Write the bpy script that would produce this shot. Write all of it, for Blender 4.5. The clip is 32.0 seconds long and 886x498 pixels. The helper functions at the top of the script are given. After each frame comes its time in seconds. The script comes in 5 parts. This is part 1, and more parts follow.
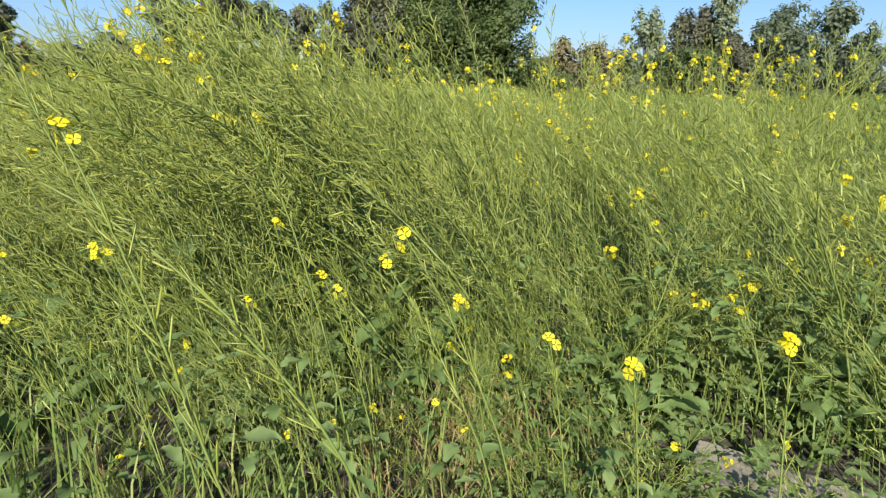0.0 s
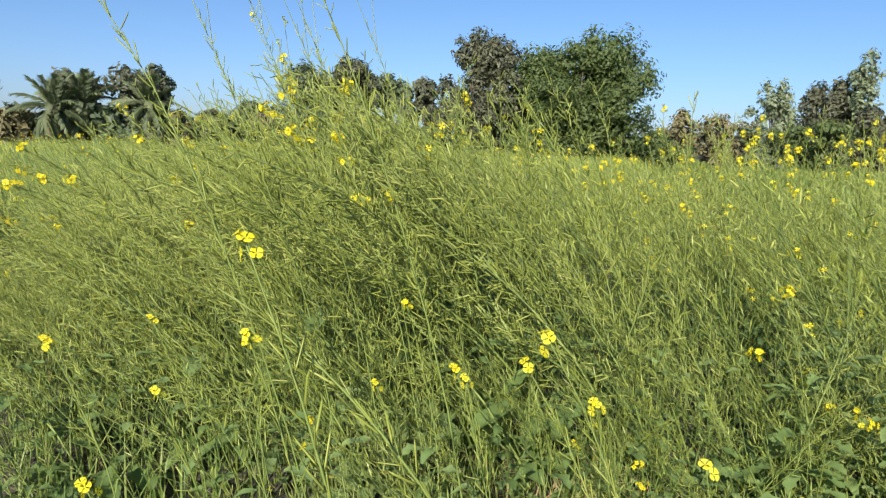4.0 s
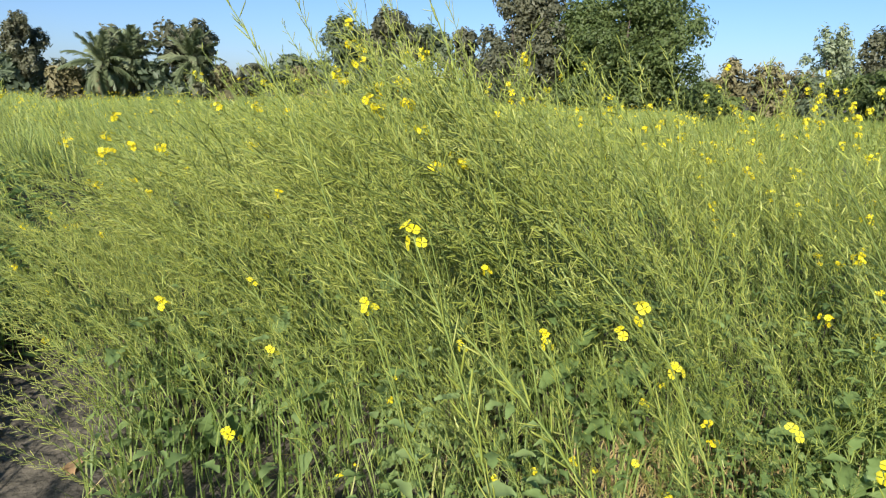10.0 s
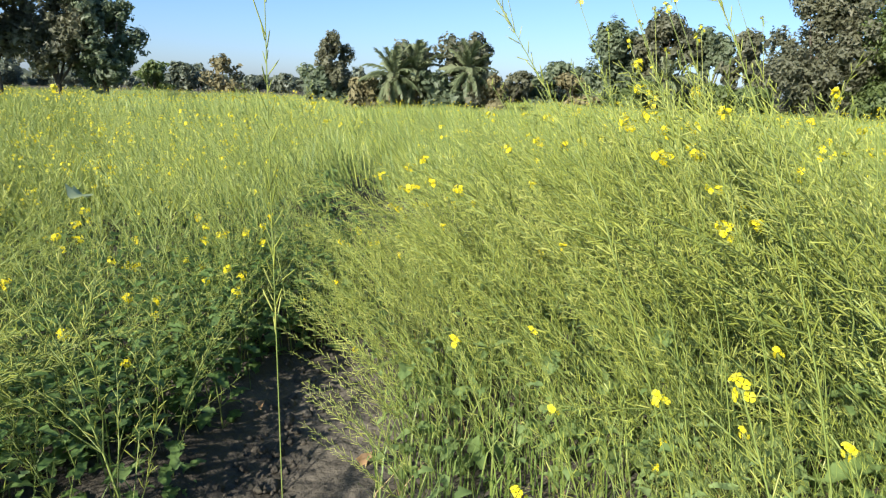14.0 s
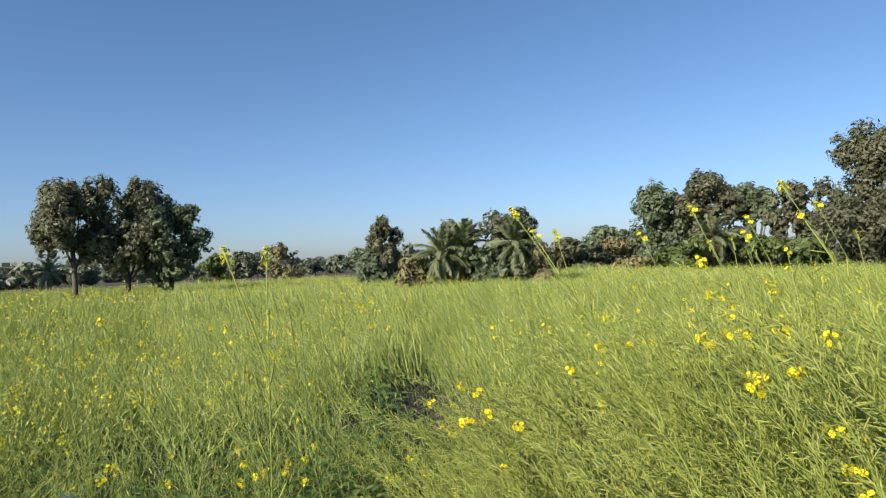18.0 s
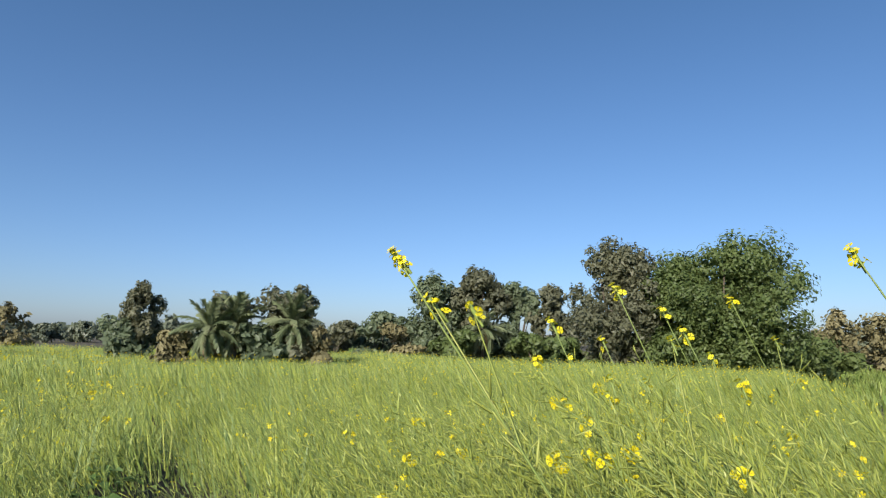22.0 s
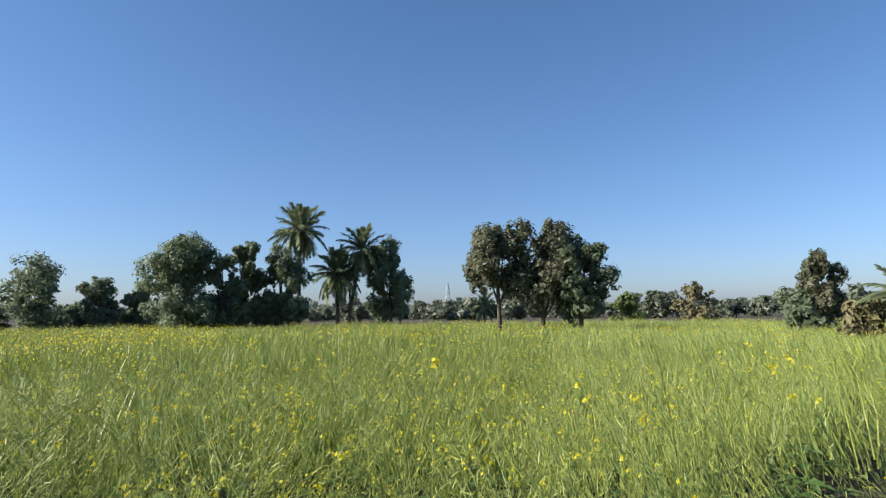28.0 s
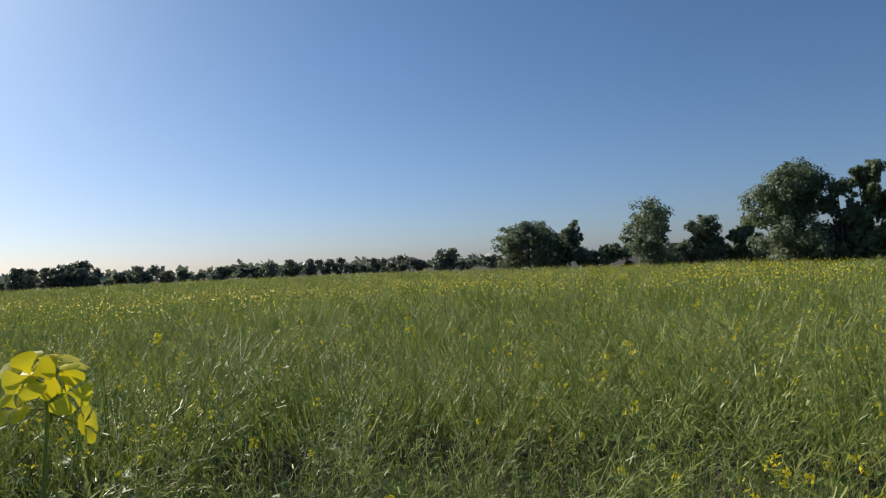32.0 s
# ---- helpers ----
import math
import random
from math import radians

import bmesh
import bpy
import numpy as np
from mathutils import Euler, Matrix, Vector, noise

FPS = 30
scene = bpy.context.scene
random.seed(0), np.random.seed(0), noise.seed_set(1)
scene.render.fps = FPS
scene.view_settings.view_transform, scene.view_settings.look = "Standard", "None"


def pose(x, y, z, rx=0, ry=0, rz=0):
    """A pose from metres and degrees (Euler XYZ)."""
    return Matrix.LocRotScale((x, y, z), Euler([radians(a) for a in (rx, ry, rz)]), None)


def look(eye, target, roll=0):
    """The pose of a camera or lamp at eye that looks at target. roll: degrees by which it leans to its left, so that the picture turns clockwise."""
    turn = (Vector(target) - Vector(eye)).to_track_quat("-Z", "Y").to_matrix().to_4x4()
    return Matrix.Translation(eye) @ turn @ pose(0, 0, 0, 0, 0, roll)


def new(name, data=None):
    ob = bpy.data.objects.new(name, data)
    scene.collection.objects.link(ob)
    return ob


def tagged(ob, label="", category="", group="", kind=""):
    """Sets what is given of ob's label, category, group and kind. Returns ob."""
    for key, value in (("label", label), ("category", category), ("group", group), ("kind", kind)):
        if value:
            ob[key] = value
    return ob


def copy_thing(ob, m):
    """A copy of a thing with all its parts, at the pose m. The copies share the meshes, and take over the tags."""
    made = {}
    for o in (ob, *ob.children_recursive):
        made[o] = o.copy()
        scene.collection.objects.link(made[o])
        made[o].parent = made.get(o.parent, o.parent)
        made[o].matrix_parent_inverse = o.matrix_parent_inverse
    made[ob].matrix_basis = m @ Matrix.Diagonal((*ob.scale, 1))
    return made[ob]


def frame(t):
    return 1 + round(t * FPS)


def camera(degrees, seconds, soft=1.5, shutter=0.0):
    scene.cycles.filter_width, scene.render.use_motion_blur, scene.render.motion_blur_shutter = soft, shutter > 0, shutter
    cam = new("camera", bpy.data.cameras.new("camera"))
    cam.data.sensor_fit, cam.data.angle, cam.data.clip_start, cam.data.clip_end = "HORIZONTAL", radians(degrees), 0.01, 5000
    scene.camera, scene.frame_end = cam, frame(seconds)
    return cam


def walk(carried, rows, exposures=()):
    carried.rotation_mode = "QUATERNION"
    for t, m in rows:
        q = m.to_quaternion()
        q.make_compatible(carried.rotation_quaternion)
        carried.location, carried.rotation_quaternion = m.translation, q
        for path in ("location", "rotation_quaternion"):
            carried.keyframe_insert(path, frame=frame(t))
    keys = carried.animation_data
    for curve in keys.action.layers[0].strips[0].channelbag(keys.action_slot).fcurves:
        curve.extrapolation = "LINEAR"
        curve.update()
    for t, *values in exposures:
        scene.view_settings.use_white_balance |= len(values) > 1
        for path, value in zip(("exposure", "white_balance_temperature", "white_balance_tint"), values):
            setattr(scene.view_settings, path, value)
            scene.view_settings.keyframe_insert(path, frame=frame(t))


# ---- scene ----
def turn(az, tilt, roll):
    """Heading clockwise from +y, tilt above level, and lean, in degrees."""
    return pose(0, 0, 0, 0, 0, -az) @ pose(0, 0, 0, 90 + tilt) @ pose(0, 0, 0, 0, 0, roll)


cam = camera(69.6, 32.0, soft=1.3)
walk(cam, [
    (0, pose(-0.002, 0.001, 1.360) @ turn(-1.64, -14.96, 0.99)),
    (0.5, pose(0.008, 0.024, 1.368) @ turn(-1.55, -14.51, 0.44)),
    (1, pose(0.019, 0.046, 1.375) @ turn(-0.08, -14.50, 1.02)),
    (1.5, pose(0.011, 0.076, 1.383) @ turn(1.19, -13.01, 0.77)),
    (2, pose(0.004, 0.107, 1.390) @ turn(1.36, -12.90, 1.11)),
    (2.5, pose(-0.024, 0.111, 1.397) @ turn(3.07, -12.10, 1.39)),
    (3, pose(-0.052, 0.114, 1.405) @ turn(0.75, -10.75, 1.72)),
    (3.5, pose(-0.070, 0.082, 1.412) @ turn(-6.40, -9.99, 1.40)),
    (4, pose(-0.089, 0.049, 1.420) @ turn(-11.45, -9.40, 2.07)),
    (4.5, pose(-0.087, 0.038, 1.425) @ turn(-13.70, -10.31, 1.82)),
    (6.5, pose(-0.078, -0.006, 1.445) @ turn(-8.31, -14.02, 2.27)),
    (7, pose(-0.076, -0.017, 1.450) @ turn(-5.03, -13.54, 2.25)),
    (7.5, pose(-0.079, -0.021, 1.455) @ turn(-4.11, -13.27, 2.03)),
    (8, pose(-0.082, -0.026, 1.460) @ turn(-4.69, -12.88, 2.52)),
    (8.5, pose(-0.111, -0.030, 1.465) @ turn(-7.41, -12.22, 2.27)),
    (9, pose(-0.141, -0.034, 1.470) @ turn(-8.97, -12.09, 1.90)),
    (9.5, pose(-0.174, -0.053, 1.475) @ turn(-11.38, -12.97, 1.82)),
    (10, pose(-0.208, -0.072, 1.480) @ turn(-14.74, -13.66, 1.65)),
    (10.5, pose(-0.201, -0.072, 1.485) @ turn(-18.91, -13.24, 0.99)),
    (11, pose(-0.194, -0.073, 1.490) @ turn(-15.96, -13.88, 2.17)),
    (11.5, pose(-0.168, -0.067, 1.500) @ turn(-12.29, -13.55, 1.52)),
    (12, pose(-0.142, -0.061, 1.510) @ turn(-11.16, -13.44, 1.95)),
    (12.5, pose(-0.170, -0.085, 1.545) @ turn(-14.17, -13.77, 1.34)),
    (13, pose(-0.198, -0.110, 1.580) @ turn(-18.80, -18.20, 3.00)),
    (13.5, pose(-0.249, -0.140, 1.630) @ turn(-31.24, -17.01, 1.60)),
    (14, pose(-0.300, -0.170, 1.680) @ turn(-37.36, -14.00, 1.79)),
    (14.5, pose(-0.360, -0.170, 1.740) @ turn(-42.37, -12.28, 2.32)),
    (16.5, pose(-0.420, -0.100, 1.900) @ turn(-39.25, -2.26, -3.22)),
    (17, pose(-0.440, -0.050, 1.910) @ turn(-35.50, -2.46, -1.17)),
    (17.5, pose(-0.475, 0.025, 1.920) @ turn(-39.40, 0.28, -0.84)),
    (18, pose(-0.510, 0.100, 1.930) @ turn(-42.01, 0.98, -2.42)),
    (18.5, pose(-0.555, 0.175, 1.932) @ turn(-37.84, 0.89, -3.95)),
    (19, pose(-0.600, 0.250, 1.933) @ turn(-36.64, 0.22, -1.39)),
    (19.5, pose(-0.680, 0.320, 1.935) @ turn(-42.88, 3.85, -0.95)),
    (20, pose(-0.760, 0.390, 1.937) @ turn(-46.42, 4.18, -1.85)),
    (20.5, pose(-0.850, 0.460, 1.938) @ turn(-41.13, 6.42, -0.84)),
    (21, pose(-0.940, 0.530, 1.940) @ turn(-37.81, 5.99, 1.69)),
    (21.5, pose(-0.990, 0.590, 1.942) @ turn(-35.01, 7.82, 4.64)),
    (22, pose(-1.040, 0.650, 1.943) @ turn(-22.34, 8.13, 1.25)),
    (22.5, pose(-1.085, 0.715, 1.945) @ turn(-13.87, 6.79, -0.68)),
    (23, pose(-1.130, 0.780, 1.947) @ turn(-9.95, 7.65, 0.19)),
    (23.5, pose(-1.190, 0.850, 1.948) @ turn(-14.73, 6.08, -1.33)),
    (24, pose(-1.250, 0.920, 1.950) @ turn(-24.18, 6.97, -2.82)),
    (24.5, pose(-1.290, 0.980, 1.947) @ turn(-30.96, 4.10, -5.81)),
    (26.5, pose(-1.360, 1.050, 1.933) @ turn(-38.83, 6.51, -1.18)),
    (27, pose(-1.370, 1.060, 1.930) @ turn(-53.68, 7.07, -3.12)),
    (27.5, pose(-1.370, 1.030, 1.922) @ turn(-65.87, 4.73, -1.81)),
    (28, pose(-1.370, 1.000, 1.915) @ turn(-78.02, 5.54, -0.78)),
    (28.5, pose(-1.385, 0.925, 1.907) @ turn(-92.47, 5.63, -0.11)),
    (29, pose(-1.400, 0.850, 1.900) @ turn(-99.34, -0.71, -0.64)),
    (29.5, pose(-1.500, 0.650, 1.895) @ turn(-105.40, -1.37, -0.03)),
    (30, pose(-1.600, 0.450, 1.890) @ turn(-115.21, -2.03, 0.24)),
    (30.5, pose(-1.740, 0.240, 1.885) @ turn(-126.32, -1.32, -2.13)),
    (31, pose(-1.760, 0.200, 1.880) @ turn(-131.51, 0.07, -2.34)),
    (31.5, pose(-1.770, 0.200, 1.875) @ turn(-135.14, 0.39, -3.28)),
    (32, pose(-1.790, 0.195, 1.870) @ turn(-128.27, 1.39, -2.70)),
], exposures=[(0, 0.64, 6500, 10), (9, 0.66, 6500, 10), (10, 0.76, 6500, 10), (11, 0.83, 6500, 10), (12, 0.86, 6500, 10), (14, 1.06, 6500, 10), (14.5, 0.98, 6500, 10), (17, 0.80, 7100, 10), (18, 0.68, 6950, 10), (19, 0.58, 6850, 10), (20, 0.57, 6700, 10),
    (24, 0.53, 6600, 10), (27, 0.64, 6600, 10), (28, 0.75, 6620, 11), (29, 0.63, 6700, 16), (30, 0.54, 7300, 11), (31, 0.16, 7080, 10), (32, 0.02, 6750, 10)])

# ---- sky and sun ----
SUN_AZ, SUN_EL = -177.0, 31.0
world = bpy.data.worlds.new("sky")
scene.world = world
world.use_nodes = True
wn = world.node_tree.nodes
sky = wn.new("ShaderNodeTexSky")
sky.sky_type = "NISHITA"
sky.sun_disc = False
sky.sun_elevation, sky.sun_rotation = radians(SUN_EL), radians(SUN_AZ)
sky.air_density, sky.dust_density, sky.ozone_density = 1.0, 0.75, 5.0
tint = wn.new("ShaderNodeMix")
tint.data_type, tint.blend_type = "RGBA", "MULTIPLY"
tint.inputs[0].default_value = 1.0
world.node_tree.links.new(sky.outputs[0], tint.inputs[6])
# dust haze: paler and more violet low down, purer blue overhead
where = wn.new("ShaderNodeTexCoord")
split = wn.new("ShaderNodeSeparateXYZ")
haze = wn.new("ShaderNodeValToRGB")
haze.color_ramp.elements.new(0.22)
for e, (at, c) in zip(haze.color_ramp.elements, ((0.0, (0.70, 0.77, 1.0)), (0.2, (0.70, 0.80, 0.925)), (0.6, (0.63, 0.82, 0.90)))):
    e.position, e.color = at, (*c, 1)
world.node_tree.links.new(where.outputs["Generated"], split.inputs[0])
world.node_tree.links.new(split.outputs["Z"], haze.inputs[0])
world.node_tree.links.new(haze.outputs[0], tint.inputs[7])
world.node_tree.links.new(tint.outputs[2], wn["Background"].inputs[0])
wn["Background"].inputs[1].default_value = 0.0985
sun_data = bpy.data.lights.new("sun", "SUN")
sun_data.energy, sun_data.angle, sun_data.color = 4.9, radians(0.55), (1.0, 0.94, 0.84)
sun = new("sun", sun_data)
SUN_DIR = Vector((math.sin(radians(SUN_AZ)) * math.cos(radians(SUN_EL)),
                  math.cos(radians(SUN_AZ)) * math.cos(radians(SUN_EL)), math.sin(radians(SUN_EL))))
sun.matrix_world = look(SUN_DIR * 60, (0, 0, 0))


# ---- materials ----
def nodes_of(name):
    m = bpy.data.materials.new(name)
    m.use_nodes = True
    return m, m.node_tree.nodes, m.node_tree.links


def ramp_between(nodes, links, fac, stops):
    r = nodes.new("ShaderNodeValToRGB")
    while len(r.color_ramp.elements) < len(stops):
        r.color_ramp.elements.new(0.5)
    for e, (p, c) in zip(r.color_ramp.elements, stops):
        e.position, e.color = p, (*c, 1)
    links.new(fac, r.inputs[0])
    return r.outputs[0]


def noise_fac(nodes, links, scale, detail=4.0, coord="Object"):
    tc = nodes.new("ShaderNodeTexCoord")
    n = nodes.new("ShaderNodeTexNoise")
    n.inputs["Scale"].default_value, n.inputs["Detail"].default_value = scale, detail
    links.new(tc.outputs[coord], n.inputs["Vector"])
    return n.outputs[0]


def foliage(name, dark, mid, light, rough=0.55, translucent=0.25, patch=0.6, spec=0.3, island=True, mottle=45.0):
    """Leaf, pod and petal surfaces: colour differs from piece to piece and from patch to patch."""
    m, nodes, links = nodes_of(name)
    bsdf = nodes["Principled BSDF"]
    geo = nodes.new("ShaderNodeNewGeometry")
    tc = nodes.new("ShaderNodeTexCoord")
    big = nodes.new("ShaderNodeTexNoise")
    big.inputs["Scale"].default_value = patch
    links.new(geo.outputs["Position"], big.inputs["Vector"])
    mixv = nodes.new("ShaderNodeMath")
    mixv.operation = "MULTIPLY_ADD"
    if island:
        links.new(geo.outputs["Random Per Island"], mixv.inputs[0])
    else:
        oi = nodes.new("ShaderNodeObjectInfo")
        links.new(oi.outputs["Random"], mixv.inputs[0])
    mixv.inputs[1].default_value = 0.55
    scl = nodes.new("ShaderNodeMath")
    scl.operation = "MULTIPLY_ADD"
    links.new(big.outputs[0], scl.inputs[0])
    scl.inputs[1].default_value, scl.inputs[2].default_value = 1.3, -0.43
    fine = nodes.new("ShaderNodeTexNoise")
    fine.inputs["Scale"].default_value, fine.inputs["Detail"].default_value = mottle, 3.0
    links.new(geo.outputs["Position"], fine.inputs["Vector"])
    both = nodes.new("ShaderNodeMath")
    both.operation = "MULTIPLY_ADD"
    links.new(fine.outputs[0], both.inputs[0])
    both.inputs[1].default_value = 0.5
    links.new(scl.outputs[0], both.inputs[2])
    shift = nodes.new("ShaderNodeMath")
    shift.operation = "SUBTRACT"
    links.new(both.outputs[0], shift.inputs[0])
    shift.inputs[1].default_value = 0.25
    links.new(shift.outputs[0], mixv.inputs[2])
    col = ramp_between(nodes, links, mixv.outputs[0], [(0.0, dark), (0.5, mid), (1.0, light)])
    links.new(col, bsdf.inputs["Base Color"])
    bsdf.inputs["Roughness"].default_value = rough
    bsdf.inputs["Specular IOR Level"].default_value = spec
    tr = nodes.new("ShaderNodeBsdfTranslucent")
    links.new(col, tr.inputs[0])
    mix = nodes.new("ShaderNodeMixShader")
    mix.inputs[0].default_value = translucent
    links.new(bsdf.outputs[0], mix.inputs[1])
    links.new(tr.outputs[0], mix.inputs[2])
    links.new(mix.outputs[0], nodes["Material Output"].inputs[0])
    return m


def rough_solid(name, stops, scale, rough=0.9, bump=0.5, bump_scale=30.0, coord="Object", dist=0.02):
    """Bark, soil and concrete: noise at two sizes in the colour, fine relief."""
    m, nodes, links = nodes_of(name)
    bsdf = nodes["Principled BSDF"]
    a = noise_fac(nodes, links, scale, 6.0, coord)
    b = noise_fac(nodes, links, scale * 9, 5.0, coord)
    s = nodes.new("ShaderNodeMath")
    s.operation = "MULTIPLY_ADD"
    links.new(b, s.inputs[0])
    s.inputs[1].default_value = 0.5
    t = nodes.new("ShaderNodeMath")
    t.operation = "MULTIPLY_ADD"
    links.new(a, t.inputs[0])
    t.inputs[1].default_value, t.inputs[2].default_value = 1.1, -0.3
    links.new(t.outputs[0], s.inputs[2])
    links.new(ramp_between(nodes, links, s.outputs[0], stops), bsdf.inputs["Base Color"])
    bsdf.inputs["Roughness"].default_value = rough
    bsdf.inputs["Specular IOR Level"].default_value = 0.2
    bp = nodes.new("ShaderNodeBump")
    bp.inputs["Strength"].default_value, bp.inputs["Distance"].default_value = bump, dist
    links.new(noise_fac(nodes, links, bump_scale, 6.0, coord), bp.inputs["Height"])
    links.new(bp.outputs[0], bsdf.inputs["Normal"])
    return m


POD = foliage("mustard_pod", (0.175, 0.222, 0.036), (0.342, 0.385, 0.07), (0.55, 0.565, 0.165), 0.45, 0.26, 2.5, 0.4)
STEM = foliage("mustard_stem", (0.11, 0.155, 0.03), (0.185, 0.24, 0.055), (0.28, 0.335, 0.10), 0.5, 0.05, 1.5, 0.35)
LEAF = foliage("mustard_leaf", (0.12, 0.19, 0.055), (0.205, 0.295, 0.095), (0.31, 0.395, 0.15), 0.5, 0.4, 1.2, 0.35)
PETAL = foliage("mustard_petal", (0.80, 0.60, 0.015), (0.87, 0.74, 0.025), (0.91, 0.83, 0.08), 0.5, 0.35, 4.0, 0.2)
GRASS = foliage("grass_blade", (0.10, 0.17, 0.035), (0.19, 0.27, 0.06), (0.36, 0.37, 0.12), 0.5, 0.3, 1.5)
STRAW = foliage("dry_straw", (0.24, 0.16, 0.06), (0.38, 0.28, 0.12), (0.52, 0.42, 0.22), 0.7, 0.15, 2.0)
WHEAT = foliage("young_wheat", (0.13, 0.18, 0.04), (0.20, 0.26, 0.06), (0.29, 0.345, 0.09), 0.5, 0.2, 0.15)
# ACACIA, MANGO and RUSSET are lighter than real leaves, standing in for haze
ACACIA = foliage("acacia_leaf", (0.101, 0.146, 0.045), (0.146, 0.196, 0.062), (0.202, 0.252, 0.084), 0.52, 0.5, 0.5, 0.5)
MANGO = foliage("dark_tree_leaf", (0.134, 0.174, 0.101), (0.174, 0.218, 0.123), (0.230, 0.274, 0.157), 0.52, 0.5, 0.4, 0.5)
RUSSET = foliage("russet_tree_leaf", (0.134, 0.143, 0.084), (0.174, 0.179, 0.106), (0.230, 0.230, 0.140), 0.52, 0.5, 0.6, 0.5)
PALE = foliage("pale_tree_leaf", (0.15, 0.19, 0.10), (0.24, 0.285, 0.155), (0.34, 0.385, 0.22), 0.5, 0.35, 0.5, 0.6)
SCRUB = foliage("dry_scrub_leaf", (0.126, 0.112, 0.056), (0.196, 0.175, 0.084), (0.308, 0.266, 0.140), 0.7, 0.2, 0.3)
# distance haze painted into the paler leaf colour of skyline trees and woods
FAR = foliage("hazed_far_leaf", (0.115, 0.14, 0.095), (0.16, 0.185, 0.12), (0.225, 0.245, 0.16), 0.5, 0.4, 0.1, 0.7)
FROND = foliage("palm_frond", (0.11, 0.145, 0.07), (0.185, 0.22, 0.11), (0.28, 0.305, 0.17), 0.5, 0.3, 1.0, 0.35, False)
DRYFROND = foliage("dry_palm_frond", (0.18, 0.13, 0.07), (0.26, 0.20, 0.11), (0.34, 0.28, 0.17), 0.7, 0.15, 1.0, 0.2, False)
SHRUB = foliage("shrub_leaf", (0.07, 0.115, 0.055), (0.105, 0.165, 0.08), (0.15, 0.22, 0.11), 0.6, 0.42, 2.0, 0.2)
DEADLEAF = foliage("dead_leaf", (0.30, 0.17, 0.07), (0.42, 0.26, 0.13), (0.5, 0.34, 0.2), 0.7, 0.2, 9.0)
PALELEAF = foliage("pale_mustard_leaf", (0.30, 0.37, 0.20), (0.38, 0.45, 0.26), (0.45, 0.51, 0.33), 0.8, 0.35, 6.0, 0.1)
# darker copy of LEAF: lush bank leaves with the bank's shade painted in
DARKLEAF = foliage("lush_shaded_leaf", (0.065, 0.12, 0.03), (0.115, 0.195, 0.052), (0.19, 0.28, 0.09), 0.5, 0.35, 1.2, 0.35)
BARK = rough_solid("bark", [(0.2, (0.05, 0.04, 0.03)), (0.6, (0.12, 0.10, 0.075)), (0.95, (0.2, 0.17, 0.13))], 2.0, 0.95, 0.8, 14.0)
SOIL = rough_solid("soil", [(0.15, (0.042, 0.037, 0.03)), (0.5, (0.085, 0.075, 0.058)), (0.9, (0.16, 0.14, 0.11))], 0.9, 0.95, 1.0, 16.0, "Object", 0.04)
CONCRETE = rough_solid("weathered_concrete", [(0.1, (0.17, 0.145, 0.11)), (0.5, (0.30, 0.265, 0.21)), (0.95, (0.43, 0.395, 0.33))], 3.0, 0.9, 0.5, 45.0, "Object", 0.01)
STEEL, _n, _l = nodes_of("galvanised_steel")
_n["Principled BSDF"].inputs["Base Color"].default_value = (0.35, 0.36, 0.38, 1)
_n["Principled BSDF"].inputs["Metallic"].default_value = 0.6
_n["Principled BSDF"].inputs["Roughness"].default_value = 0.5

# ---- mesh tools ----
rs = np.random.RandomState(7)


def np_mesh(name, v, f, mats, idx=None, smooth=False):
    """A mesh from arrays of places and triangles, quick for large counts."""
    v, f = np.asarray(v, np.float32), np.asarray(f, np.int32)
    me = bpy.data.meshes.new(name)
    me.vertices.add(len(v))
    me.vertices.foreach_set("co", v.ravel())
    me.loops.add(len(f) * 3)
    me.loops.foreach_set("vertex_index", f.ravel())
    me.polygons.add(len(f))
    me.polygons.foreach_set("loop_start", np.arange(0, len(f) * 3, 3, dtype=np.int32))
    if idx is not None:
        me.polygons.foreach_set("material_index", np.asarray(idx, np.int32))
    if smooth:
        me.polygons.foreach_set("use_smooth", np.ones(len(f), bool))
    for m in mats:
        me.materials.append(m)
    me.update(calc_edges=True)
    return me


class Heap:
    """Gathers pieces, each of places and triangles."""

    def __init__(self):
        self.v, self.f, self.n = [], [], 0

    def add(self, v, f):
        v = np.asarray(v, float)
        self.v.append(v)
        self.f.append(np.asarray(f, int) + self.n)
        self.n += len(v)

    def arrays(self):
        if not self.v:
            return np.zeros((0, 3)), np.zeros((0, 3), int)
        return np.concatenate(self.v), np.concatenate(self.f)


def unit(a):
    a = np.asarray(a, float)
    return a / (np.linalg.norm(a, axis=-1, keepdims=True) + 1e-9)


def tube(path, radii, sides=4):
    """A tapered tube along a path, closed at the tip."""
    path = np.asarray(path, float)
    n = len(path)
    tang = unit(np.gradient(path, axis=0))
    side = unit(np.cross(tang, np.tile((0.31, 0.87, 0.38), (n, 1))))
    up = np.cross(tang, side)
    a = np.arange(sides) * 2 * np.pi / sides
    ring = np.cos(a)[None, :, None] * side[:, None] + np.sin(a)[None, :, None] * up[:, None]
    v = (path[:, None] + ring * np.asarray(radii)[:, None, None]).reshape(-1, 3)
    f = []
    for i in range(n - 1):
        for j in range(sides):
            p, q = i * sides + j, i * sides + (j + 1) % sides
            f += [(p, q, q + sides), (p, q + sides, p + sides)]
    v = np.concatenate([v, path[-1:] + tang[-1:] * radii[-1]])
    f += [((n - 1) * sides + j, (n - 1) * sides + (j + 1) % sides, n * sides) for j in range(sides)]
    return v, np.array(f)


